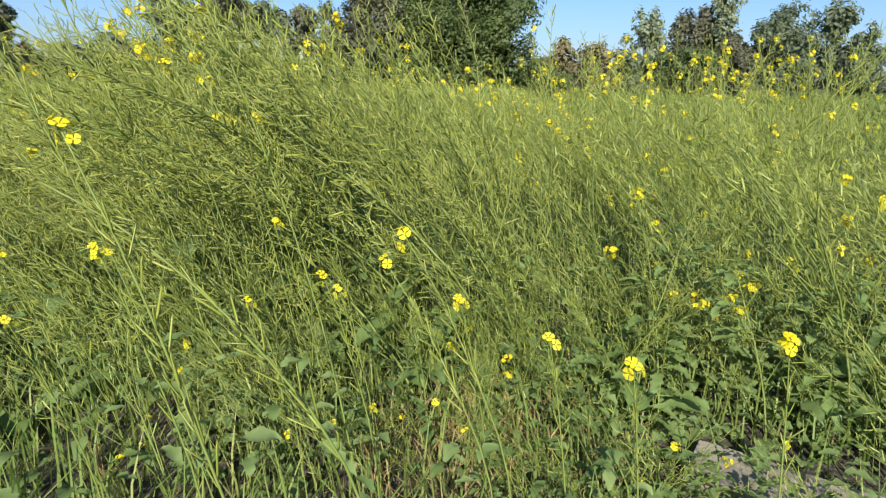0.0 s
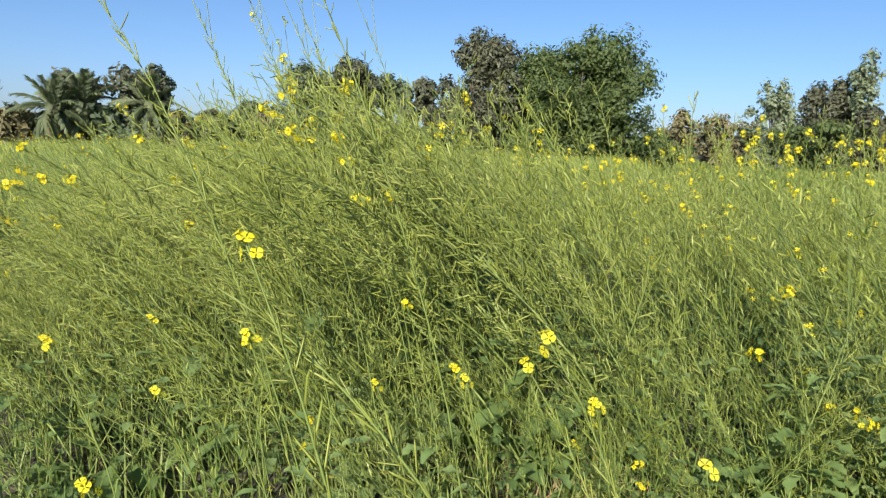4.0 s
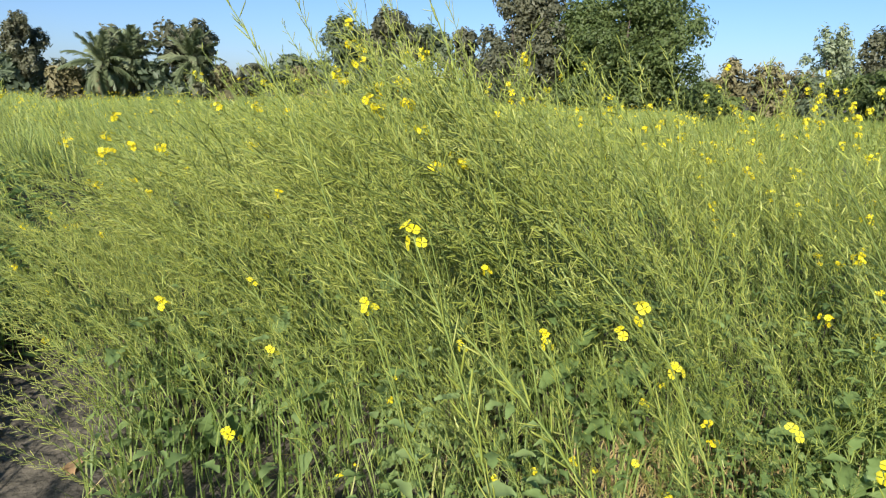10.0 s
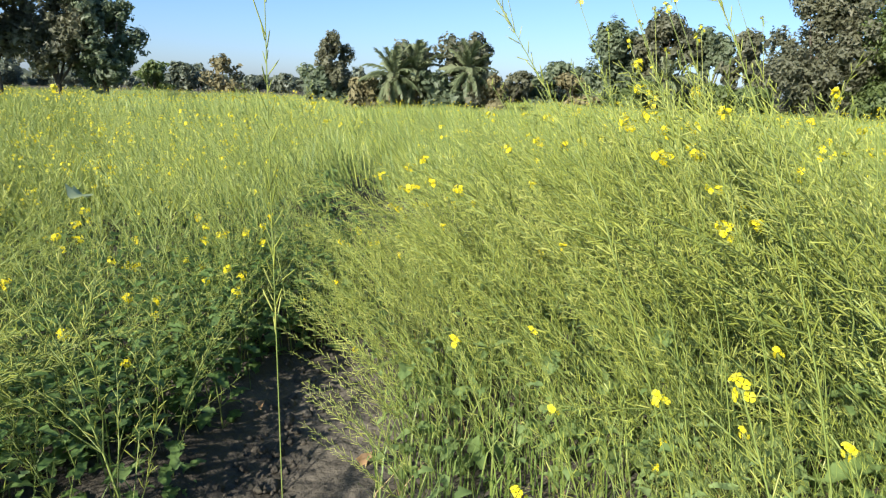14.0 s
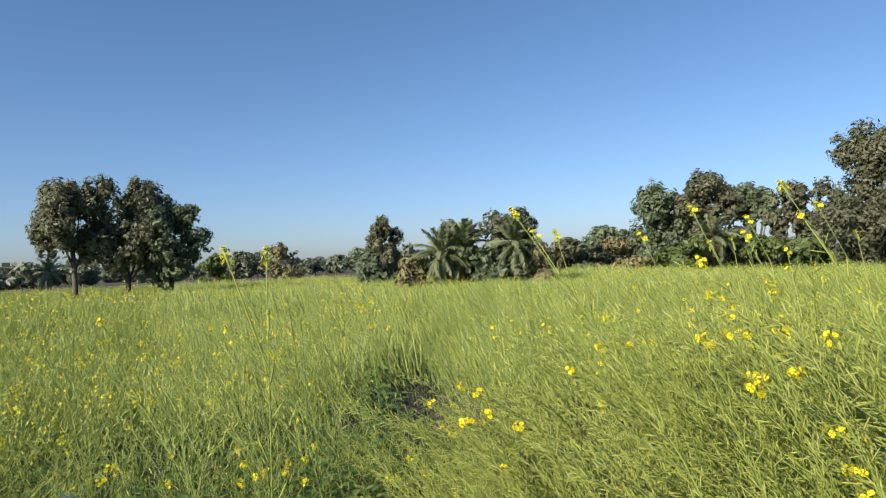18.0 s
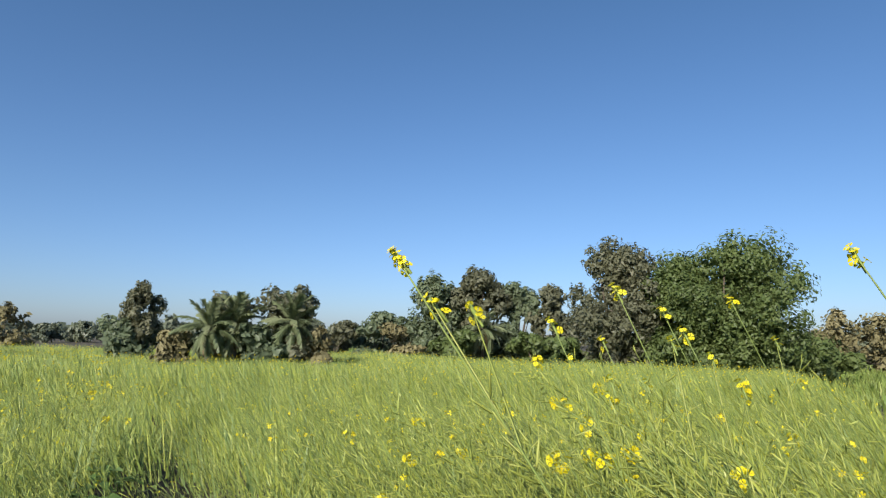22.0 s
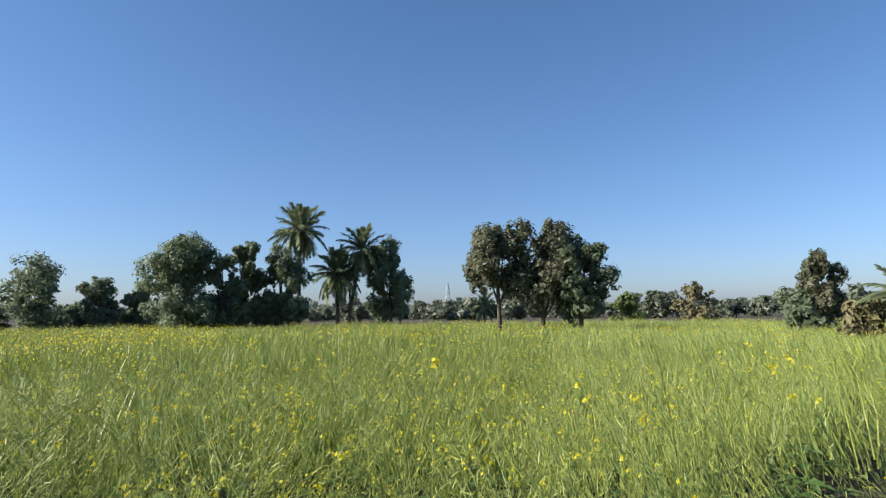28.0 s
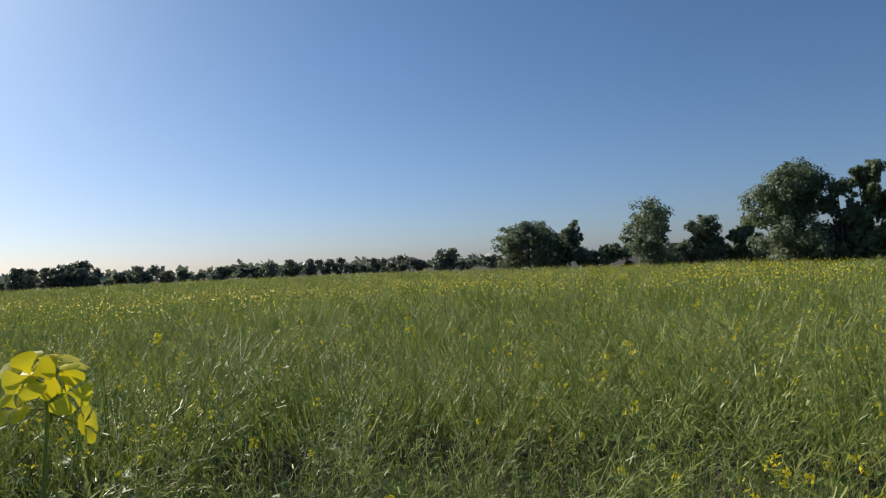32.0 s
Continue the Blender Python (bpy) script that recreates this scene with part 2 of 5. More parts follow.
def part(name, me, parent, label=""):
    ob = new(name, me)
    ob.parent = parent
    return tagged(ob, label)


def thing(name, label, category, group="", kind="", at=None):
    ob = new(name)
    ob.empty_display_size = 0.2
    if at is not None:
        ob.matrix_world = at
    return tagged(ob, label, category, group, kind)


# ---- mustard ----
def pods_along(path, r, heap, step, length, spread, fine=True):
    """Slim pods set spirally along a raceme, curving up from its axis."""
    seg = np.linalg.norm(np.diff(path, axis=0), axis=1)
    s = np.concatenate([[0], np.cumsum(seg)])
    n = max(3, int(s[-1] / step))
    at = (np.arange(n) + r.rand(n) * 0.6) / n * s[-1]
    p = np.stack([np.interp(at, s, path[:, k]) for k in range(3)], 1)
    t = unit(np.stack([np.interp(at, s, np.gradient(path[:, k]) / np.maximum(np.gradient(s), 1e-6)) for k in range(3)], 1))
    a = np.arange(n) * 2.4 + r.rand(n) * 0.8
    e1 = unit(np.cross(t, np.tile((0.2, 0.9, 0.35), (n, 1))))
    e2 = np.cross(t, e1)
    out = np.cos(a)[:, None] * e1 + np.sin(a)[:, None] * e2
    k = np.radians(spread + r.randn(n) * 15)[:, None]
    d = np.cos(k) * t + np.sin(k) * out
    d2 = unit(d * 0.85 + t * 0.2 + r.randn(n, 3) * 0.12)
    ln = (length * (0.65 + 0.5 * r.rand(n)) * (1.0 - 0.35 * (at / s[-1]) ** 2))[:, None]
    w = ln * 0.032 + 0.0004
    foot = p + d * ln * 0.25
    mid = foot + d * ln * 0.42
    tip = mid + d2 * ln * 0.58
    near_end, far_end = foot + d * ln * 0.06, mid + d2 * ln * 0.34
    sv = unit(np.cross(d, np.tile((0.1, 0.3, 0.95), (n, 1)) + r.randn(n, 3) * 0.5))
    uv = np.cross(d, sv)
    if fine:
        ring = [sv, -sv * 0.5 + uv * 0.87, -sv * 0.5 - uv * 0.87]
        v = np.stack([p] + [near_end + k * w for k in ring] + [far_end + k * w * 0.9 for k in ring] + [tip], 1).reshape(-1, 3)
        f = np.array([(0, 1, 2), (0, 2, 3), (0, 3, 1), (1, 4, 5), (1, 5, 2), (2, 5, 6), (2, 6, 3), (3, 6, 4), (3, 4, 1), (7, 5, 4), (7, 6, 5), (7, 4, 6)])
        heap.add(v, (f[None] + np.arange(n)[:, None, None] * 8).reshape(-1, 3))
    elif step > 0.03:
        v = np.stack([p, mid + sv * w * 1.45, tip, mid - sv * w * 1.45], 1).reshape(-1, 3)
        f = np.array([(0, 1, 2), (0, 2, 3)])
        heap.add(v, (f[None] + np.arange(n)[:, None, None] * 4).reshape(-1, 3))
    else:
        w = w * 1.15
        v = np.stack([p, near_end + sv * w, far_end + sv * w * 0.9, tip, far_end - sv * w * 0.9, near_end - sv * w], 1).reshape(-1, 3)
        f = np.array([(0, 1, 5), (1, 2, 4), (1, 4, 5), (2, 3, 4)])
        heap.add(v, (f[None] + np.arange(n)[:, None, None] * 6).reshape(-1, 3))


def blossom(at, axis, r, heap, size, fine=True):
    """One flower with four rounded petals."""
    axis = unit(axis)
    e1 = unit(np.cross(axis, (0.3, 0.2, 0.9)))
    e2 = np.cross(axis, e1)
    a0 = r.rand() * 6.28
    for k in range(4):
        a = a0 + k * 1.5708
        d = np.cos(a) * e1 + np.sin(a) * e2
        s = np.cross(axis, d)
        c = at + axis * size * 0.1
        if fine:
            v = [c, c + d * size * 0.35 + s * size * 0.2 + axis * size * 0.22, c + d * size * 0.66 + s * size * 0.56 + axis * size * 0.3,
                 c + d * size * 0.95 + s * size * 0.44 + axis * size * 0.26, c + d * size * 1.05 + axis * size * 0.22, c + d * size * 0.95 - s * size * 0.44 + axis * size * 0.26,
                 c + d * size * 0.66 - s * size * 0.56 + axis * size * 0.3, c + d * size * 0.35 - s * size * 0.2 + axis * size * 0.22]
            heap.add(v, [(0, 1, 7), (1, 2, 7), (7, 2, 6), (2, 3, 6), (6, 3, 5), (3, 4, 5)])
        else:
            v = [c, c + d * size * 0.9 + s * size * 0.4 + axis * size * 0.2, c + d * size * 0.9 - s * size * 0.4 + axis * size * 0.2]
            heap.add(v, [(0, 1, 2)])


def flower_head(tip, axis, r, flowers, pods, size, count, fine=True):
    axis = unit(axis)
    for i in range(count):
        a, k = i * 2.4 + r.rand(), radians(25 + 60 * r.rand())
        e1 = unit(np.cross(axis, (0.25, 0.3, 0.9)))
        e2 = np.cross(axis, e1)
        d = np.cos(k) * axis + np.sin(k) * (np.cos(a) * e1 + np.sin(a) * e2)
        c = tip - axis * (0.035 * i / count) * size / 0.009 + d * size * (1.4 + 0.5 * r.rand())
        blossom(c, d, r, flowers, size * (0.8 + 0.35 * r.rand()), fine)
        if fine:
            pods.add(*tube([tip - axis * 0.04 * i / count, c], [0.0006, 0.0006], 3))
    if fine:
        for i in range(5):
            c = tip + axis * 0.008 + r.randn(3) * 0.004
            pods.add([c - axis * 0.005, c + (0.0025, 0, 0), c + (-0.0015, 0.002, 0), c + (-0.0015, -0.002, 0), c + axis * 0.005],
                     [(0, 1, 2), (0, 2, 3), (0, 3, 1), (4, 2, 1), (4, 3, 2), (4, 1, 3)])


def broad_leaf(base, d, r, heap, length, width, rows=5):
    """A lobed, wavy leaf with a sunken midrib that droops at its tip."""
    d = unit(d)
    s = unit(np.cross(d, (0.02, 0.01, 1.0)))
    up = np.cross(s, d)
    v, f = [], []
    bend, twist = r.uniform(0.3, 0.75), r.randn() * 0.25
    for i in range(rows + 1):
        u = i / rows
        w = width * (0.10 + 1.9 * u * (1.02 - u) ** 0.7) * ((0.72, 1.18)[i % 2] if 0 < i < rows else 0.9) * (0.85 + 0.3 * r.rand())
        c = base + d * length * u + up * length * (0.2 * u - bend * u * u) + s * length * twist * u * u
        wave = length * 0.045
        v += [c - s * w + up * (w * 0.3 + wave * r.randn()), c - up * w * 0.12, c + s * w * (0.8 + 0.3 * r.rand()) + up * (w * 0.3 + wave * r.randn())]
    for i in range(rows):
        a = i * 3
        f += [(a, a + 1, a + 4), (a, a + 4, a + 3), (a + 1, a + 2, a + 5), (a + 1, a + 5, a + 4)]
    heap.add(v, f)


def mustard(seed, height, lean, racemes, flowering, leaves, fine=True, step=0.014, leafy=1.0, petal=0.0105):
    """The parts of one mustard plant: stem, pods, flowers, leaves. It leans towards -x."""
    r = np.random.RandomState(seed)
    stem, pods, heads, leaf = Heap(), Heap(), [], []

    def shoot(path, radii, on):
        # a side shoot whose foot is joined to the ring of the main stem beside it
        foot = stem.n
        stem.add(*tube(path, radii, 3))
        stem.f.append(np.array([(on * sides, foot, foot + 1), (on * sides + 1, foot + 1, foot + 2)]))

    def curve(base, first, lean_by, length, n):
        p, d, out = np.array(base, float), unit(first), []
        for i in range(n):
            out.append(p.copy())
            d = unit(d + np.array((-lean_by, 0.0, 0.06)) / n * 1.6 + r.randn(3) * 0.03)
            p = p + d * length / (n - 1)
        return np.array(out)

    main = curve((0, 0, 0), (-0.12 * lean, 0.05 * r.randn(), 1), lean, height * (1 + 0.22 * lean), 9)
    sides = 4 if fine else 3
    stem.add(*tube(main if fine else main[::2], np.linspace(0.0045, 0.0012, 9)[::1 if fine else 2], sides))
    ends = [(main, 0.45)]
    for k in range(racemes - 1):
        u = (0.14 if fine else 0.28) + 0.6 * (k + r.rand()) / max(1, racemes - 1)
        i = int(u * 8)
        a = r.rand() * 6.28
        d = np.array((np.cos(a) * 0.55 - 0.25 * lean, np.sin(a) * 0.55, 0.9))
        ln = height * (1.0 - u) * (0.85 + 0.35 * r.rand()) + 0.1
        path = curve(main[i], d, lean * 0.9, ln, 6)
        if fine:
            shoot(path, np.linspace(0.0022, 0.0009, 6), i)
        else:
            stem.add(*tube(path[::5], (0.0022, 0.0009), 3))
        ends.append((path, 0.2))
    for path, start in ends:
        i0 = int(start * (len(path) - 1))
        pods_along(path[i0:], r, pods, step, 0.045, 38, fine)
        if r.rand() < flowering:
            heads.append(Heap())
            flower_head(path[-1], path[-1] - path[-2], r, heads[-1], pods, petal if fine else 0.0095, 5 + r.randint(6) if fine else 4, fine)
    for k in range(leaves):
        u = 0.05 + (0.42 if leafy < 1.1 else 0.85) * r.rand() ** (1.5 if leafy < 1.1 else 0.8)
        p = main[int(u * 8)]
        a = r.rand() * 6.28
        d = np.array((np.cos(a), np.sin(a), 0.5 * r.rand()))
        ln = (0.14 - 0.09 * u) * (0.6 + 0.7 * r.rand()) * leafy
        q = p + unit(d) * ln * 0.5
        if fine:
            shoot([p, q], [0.0018, 0.0012], int(u * 8))
        leaf.append(Heap())
        broad_leaf(q, d, r, leaf[-1], ln, ln * 0.33, 8 if fine else 2)
    stem, pods = stem.arrays(), pods.arrays()
    k = height / np.percentile(pods[0][:, 2], 98)
    whole = [stem, pods, [h.arrays() for h in heads], [h.arrays() for h in leaf]]
    return [(g[0] * k, g[1]) if isinstance(g, tuple) else [(v * k, f) for v, f in g] for g in whole]


def plant_thing(name, label, group, parts, leafmat=None):
    """One plant as a thing with its stem, pods, flower heads and leaves as parts."""
    ob = thing(name, label, "mustard plant", group)
    part("stem", np_mesh("stem", *parts[0], [STEM]), ob)
    tagged(part("seed_head", np_mesh("seed_head", *parts[1], [POD]), ob), kind="stuff")
    for v, f in parts[2]:
        tagged(part("flower_head", np_mesh("flower_head", v, f, [PETAL]), ob, "bright yellow flower head"), kind="stuff")
    for v, f in parts[3]:
        part("leaf", np_mesh("leaf", v, f, [leafmat or LEAF]), ob)
    return ob


def joined(parts):
    """One set of arrays with a slot number for each triangle."""
    v, f, idx, n = [], [], [], 0
    for k, g in enumerate(parts):
        for pv, pf in (g if isinstance(g, list) else [g]):
            v.append(pv), f.append(pf + n), idx.append(np.full(len(pf), k))
            n += len(pv)
    return np.concatenate(v), np.concatenate(f), np.concatenate(idx)


def sow(variants, picks, spots, turns, sizes):
    """Many plants set out as one mesh's arrays."""
    V, F, I, n = [], [], [], 0
    for k, (v, f, idx) in enumerate(variants):
        m = np.where(picks == k)[0]
        if len(m) == 0 or len(v) == 0:
            continue
        c, s = np.cos(turns[m])[:, None], np.sin(turns[m])[:, None]
        z = sizes[m][:, None]
        x, y = v[None, :, 0] * z, v[None, :, 1] * z
        w = np.stack([x * c - y * s + spots[m, 0:1], x * s + y * c + spots[m, 1:2], v[None, :, 2] * z + spots[m, 2:3]], 2)
        V.append(w.reshape(-1, 3).astype(np.float32))
        F.append((f[None] + (np.arange(len(m)) * len(v))[:, None, None] + n).reshape(-1, 3))
        I.append(np.tile(idx, len(m)))
        n += len(m) * len(v)
    return np.concatenate(V), np.concatenate(F), np.concatenate(I)


# ---- plan of the field ----
FURROW = np.array([(-2.05, 0.95), (-2.5, 1.45), (-3.2, 2.3), (-3.9, 3.2), (-4.9, 4.35), (-6.8, 6.3), (-10.0, 9.3), (-16.0, 14.8)])
EDGE_AZ = np.array([-185, -165, -150, -135, -122, -112, -104, -92, -82, -74, -62, -52, -44, -34, -28, -14, 4, 10, 45])
EDGE_R = np.array([110, 120, 130, 120, 84, 70, 64, 60, 60, 58, 56, 52, 48, 47, 46, 33, 32, 7.5, 6.5])
STANCE = np.array([(0, 0), (-0.1, -0.05), (-0.33, -0.17), (-0.43, -0.08), (-0.6, 0.25), (-0.94, 0.53), (-1.25, 0.92), (-1.37, 1.06), (-1.4, 0.85), (-1.6, 0.45), (-1.78, 0.2)])

LATER = np.array([(-0.6, 0.25), (-0.94, 0.53), (-1.25, 0.92), (-1.37, 1.06)])


def from_line(p, line):
    best = np.full(len(p), 1e9)
    for a, b in zip(line[:-1], line[1:]):
        d = b - a
        t = np.clip(((p - a) @ d) / (d @ d), 0, 1)
        best = np.minimum(best, np.linalg.norm(p - (a + t[:, None] * d), axis=1))
    return best


def polar(p):
    return np.degrees(np.arctan2(p[:, 0], p[:, 1])), np.hypot(p[:, 0], p[:, 1])


def field_az(p):
    az, r = polar(p)
    return np.where(az > 100, az - 360, az), r


def lattice(x0, x1, y0, y1, gap, r):
    gx, gy = np.meshgrid(np.arange(x0, x1, gap), np.arange(y0, y1, gap))
    p = np.stack([gx.ravel(), gy.ravel()], 1)
    return p + (r.rand(*p.shape) - 0.5) * gap * 0.9


def in_crop(p):
    az, r = field_az(p)
    ok = (az > -182) & (az < 44) & (r < np.interp(az, EDGE_AZ, EDGE_R))
    ok &= from_line(p - (0.27, 0.0), FURROW) > np.where(r < 4, 0.33, np.where(r < 8, 0.27, 0.1))
    return ok


def crop_height(p):
    """How tall the crop stands: a taller stand beside the furrow, lower by the clearing."""
    az, r = field_az(p)
    h = 1.12 + 0.1 * np.sin(p[:, 0] * 0.7 + 1.3) * np.cos(p[:, 1] * 0.55) + 0.05 * np.sin(p[:, 0] * 2.1 + p[:, 1] * 1.7)
    east = p[:, 0] - np.interp(p[:, 1], FURROW[:, 1], FURROW[:, 0])
    turned = np.degrees(np.arctan2(p[:, 0] + 1.2, p[:, 1] - 0.9))
    tall = np.clip((14 - az) / 10, 0, 1) * np.clip((r - 1.9) / 0.5, 0, 1) * np.clip((5.4 - r) / 1.2, 0, 1) * np.clip((turned + 32) / 10, 0, 1) * (turned < 120)
    h = h + (0.43 + 0.18 * np.clip((-az - 2) / 8, 0, 1) + 0.03 * r) * tall
    h = np.where((az < -105), h - 0.05, h)
    h = h - 0.3 * np.exp(-(from_line(p - (0.85, 0.0), FURROW) / 0.4) ** 2) * (r > 3.2) + 0.2 * np.exp(-((east + 0.5) / 0.45) ** 2) * (r > 2.8) * (r < 12)
    h = np.where((east > 0) & (r > 1.6) & (r < 8), np.minimum(h, 0.58 + 0.1 * np.clip((r - 3.6) / 1.5, 0, 1) + 0.42 * np.maximum(east - 0.3, 0)), h)
    h = np.minimum(h, 0.5 + np.where(az > -42, 0.62, 0.46) * from_line(p, STANCE))
    h = np.minimum(h, 0.52 + (0.25 + 0.28 * np.clip((turned + 30) / 14, 0, 1)) * from_line(p, LATER))
    return h


def clearing(p):
    """Trodden, weedy ground in front of the first standpoint."""
    az, r = field_az(p)
    front = (r < 2.35) & (az > -10) & (az < 42)
    q = p - (-0.4, -0.2)
    qa, qr = field_az(q)
    side = (qr < 2.7) & (qr > 1.5) & (qa > -60) & (qa < -50)
    return front | side


CROP_MATS = [STEM, POD, PETAL, LEAF, DARKLEAF]


# ---- ground ----
def ground_sheet():
    """One sheet of soil to the horizon, finer and furrowed near the standpoint."""
    rings = np.concatenate([np.linspace(0, 9, 46), 9 * (4000 / 9) ** (np.linspace(0, 1, 26)[1:])])
    n = 96
    a = np.arange(n) * 2 * np.pi / n
    v = [(0.0, 0.0, 0.0)]
    for q in rings[1:]:
        v += [(q * math.sin(t), q * math.cos(t), 0.0) for t in a]
    v = np.array(v)
    d = from_line(v[:, :2], FURROW)
    r = np.hypot(v[:, 0], v[:, 1])
    v[:, 2] = np.where(r < 16, -0.07 * np.exp(-(d / 0.28) ** 2) + 0.03 * np.exp(-((d - 0.5) / 0.2) ** 2), 0)
    v[:, 2] += np.where(r < 9, (rs.rand(len(v)) - 0.5) * 0.035, 0)
    f = [(0, 1 + j, 1 + (j + 1) % n) for j in range(n)]
    for i in range(len(rings) - 2):
        for j in range(n):
            p, q = 1 + i * n + j, 1 + i * n + (j + 1) % n
            f += [(p, p + n, q + n), (p, q + n, q)]
    return v, np.array(f)[:, ::-1]


gv, gf = ground_sheet()
tagged(new("ground", np_mesh("ground", gv, gf, [SOIL], None, True)), "dark brown field soil, cracked and crumbly in the furrow", "ground", "", "structure")

# ---- concrete edge of the water channel ----
bm = bmesh.new()
bmesh.ops.create_cube(bm, size=1.0, matrix=Matrix.Diagonal((1.5, 0.27, 0.16, 1)))
bmesh.ops.subdivide_edges(bm, edges=[e for e in bm.edges if abs(e.verts[0].co.x - e.verts[1].co.x) > 1], cuts=14)
bmesh.ops.bevel(bm, geom=[e for e in bm.edges if abs(e.verts[0].co.x - e.verts[1].co.x) > 0.05], offset=0.014, segments=2, affect="EDGES")
for v in bm.verts:
    v.co += Vector((0, noise.noise(v.co * 5), noise.noise(v.co * 7 + Vector((3, 1, 2))))) * 0.012
me = bpy.data.meshes.new("concrete_kerb")
bm.to_mesh(me)
bm.free()
me.materials.append(CONCRETE)
kerb = tagged(new("concrete_kerb", me), "weathered grey concrete kerb half hidden in weeds", "kerb")
kerb.matrix_world = pose(1.49, 1.67, -0.035, 0, 2, -31)
KERB = np.array([(0.79, 2.13), (2.07, 1.35)])

# ---- the crop: separate plants round the standpoint ----
KINDS = []
for k in range(14):
    lean = (0.45, 0.9, 1.25, 0.65, 0.95, 1.5, 0.75)[k % 7]
    flowering = (0.0, 0.04, 0.1, 0.0, 0.15, 0.0, 0.06)[k % 7]
    KINDS.append(mustard(100 + k, 1.0, lean, 10 + k % 3, flowering, 6, True, 0.016, petal=0.0078))
protos = []
for k, parts in enumerate(KINDS):
    protos.append(plant_thing("mustard_plant", "wind-bent mustard plant with slim green pods" + (" and yellow flowers" if parts[2] else ""), "mustard crop beside the furrow", parts))
spots = lattice(-7, 6, -5.5, 7, 0.255, rs)
spots = spots[in_crop(spots)]
near = from_line(spots, STANCE)
az, rad = field_az(spots)
lush = (spots[:, 0] < np.interp(spots[:, 1], FURROW[:, 1], FURROW[:, 0])) & (from_line(spots, FURROW) < 1.0) & (rad < 4.0)
patch = (az > 16) & (az < 42) & (rad > 1.9) & (rad < 3.5)
keep = (near > np.where(az > -50, 1.1, 0.85)) & ~(patch & (rs.rand(len(spots)) < 0.8)) & ~clearing(spots) & ~((az > 5) & (rad < 2.4)) & ~(lush & (rs.rand(len(spots)) < 0.75))
spots, near = spots[keep], near[keep]
order = np.argsort(near)
first, rest = spots[order[:225]], spots[order[225:]]
hs = crop_height(first)
poses = []
for i, (x, y) in enumerate(first):
    s = hs[i] * (0.88 + 0.22 * rs.rand())
    upright = math.atan2(x, y) < -1.15 or y < -0.3
    poses.append(pose(x, y, -0.02, 0, 0, rs.uniform(0, 360) if upright else rs.normal(0, 30)) @ Matrix.Scale(s, 4))
YOUNG = [plant_thing("leafy_mustard", "leafy dark green mustard plant with yellow flowers and few pods", "leafy mustard beside the furrow", mustard(360 + k, 1.0, 0.35, 6, 0.2, 15, True, 0.045), DARKLEAF) for k in range(3)]
wests = [i for i in range(len(protos), len(poses)) if first[i][0] < np.interp(first[i][1], FURROW[:, 1], FURROW[:, 0]) and -82 < math.degrees(math.atan2(*first[i])) < -30]
for i in range(len(protos), len(poses)):
    if i not in wests:
        copy_thing(protos[rs.randint(len(protos))], poses[i])
for k, i in enumerate(wests[3:]):
    copy_thing(YOUNG[k % 3], poses[i])
for ob, i in zip(YOUNG, wests):
    ob.matrix_basis = poses[i]
for ob, m in zip(protos, poses):
    ob.matrix_basis = m

# strongly bent plants that hang over the east side of the furrow
for i, (x, y, s) in enumerate(((-1.62, 1.62, 0.7), (-1.85, 1.86, 0.8), (-2.05, 2.08, 0.85), (-2.3, 2.35, 0.9), (-2.5, 2.6, 0.95), (-1.5, 1.45, 0.6), (-2.75, 2.9, 1.0), (-1.75, 1.95, 0.9), (-2.2, 2.5, 1.0), (-1.95, 1.8, 0.75),
                           (-2.95, 2.5, 0.7), (-3.05, 2.78, 0.8), (-3.25, 2.98, 0.85), (-3.45, 3.2, 0.85), (-2.7, 2.35, 0.65), (-3.3, 2.75, 0.75))):
    k = (2, 5, 9, 12)[i % 4]
    copy_thing(protos[k], pose(x, y, -0.02, 0, 0, rs.uniform(-25, 10)) @ Matrix.Scale(s, 4))

# low flowering plants of the clearing
LOW = []
for k in range(4):
    parts = mustard(300 + k, 0.8, 0.5, 5, (0.0, 0.5, 0.0, 0.4)[k], 9, True, 0.022)
    ob = plant_thing("mustard_plant", "low leafy mustard plant with yellow flower heads", "young mustard in the clearing", parts)
    LOW.append(ob)
low = lattice(-3.6, 3.2, -1.6, 3.4, 0.27, rs)
az, rad = field_az(low)
low = low[(clearing(low) | ((rad < 3.0) & (az > 12) & (az < 46)) | ((from_line(low, STANCE) < 0.85) & (az > -160) & (az < 50))) & (from_line(low, STANCE) > 0.6) & ~((az > 22) & (rad < 2.3)) & (from_line(low, KERB) > 0.28) & (from_line(low, FURROW) > 0.6) & (rs.rand(len(low)) < 0.85)]
poses = [pose(x, y, -0.01, 0, 0, rs.uniform(0, 360)) @ Matrix.Scale((0.5 + 0.45 * rs.rand()) * min(1.1, 0.3 + 0.27 * from_line(np.array([(x, y)]), STANCE)[0]), 4) for x, y in low]
for i in range(len(LOW), len(poses)):
    k = i % 4 if low[i][1] > 0.8 else 2 * (i % 2)
    copy_thing(LOW[k], poses[i])
for ob, m in zip(LOW, poses):
    ob.matrix_basis = m

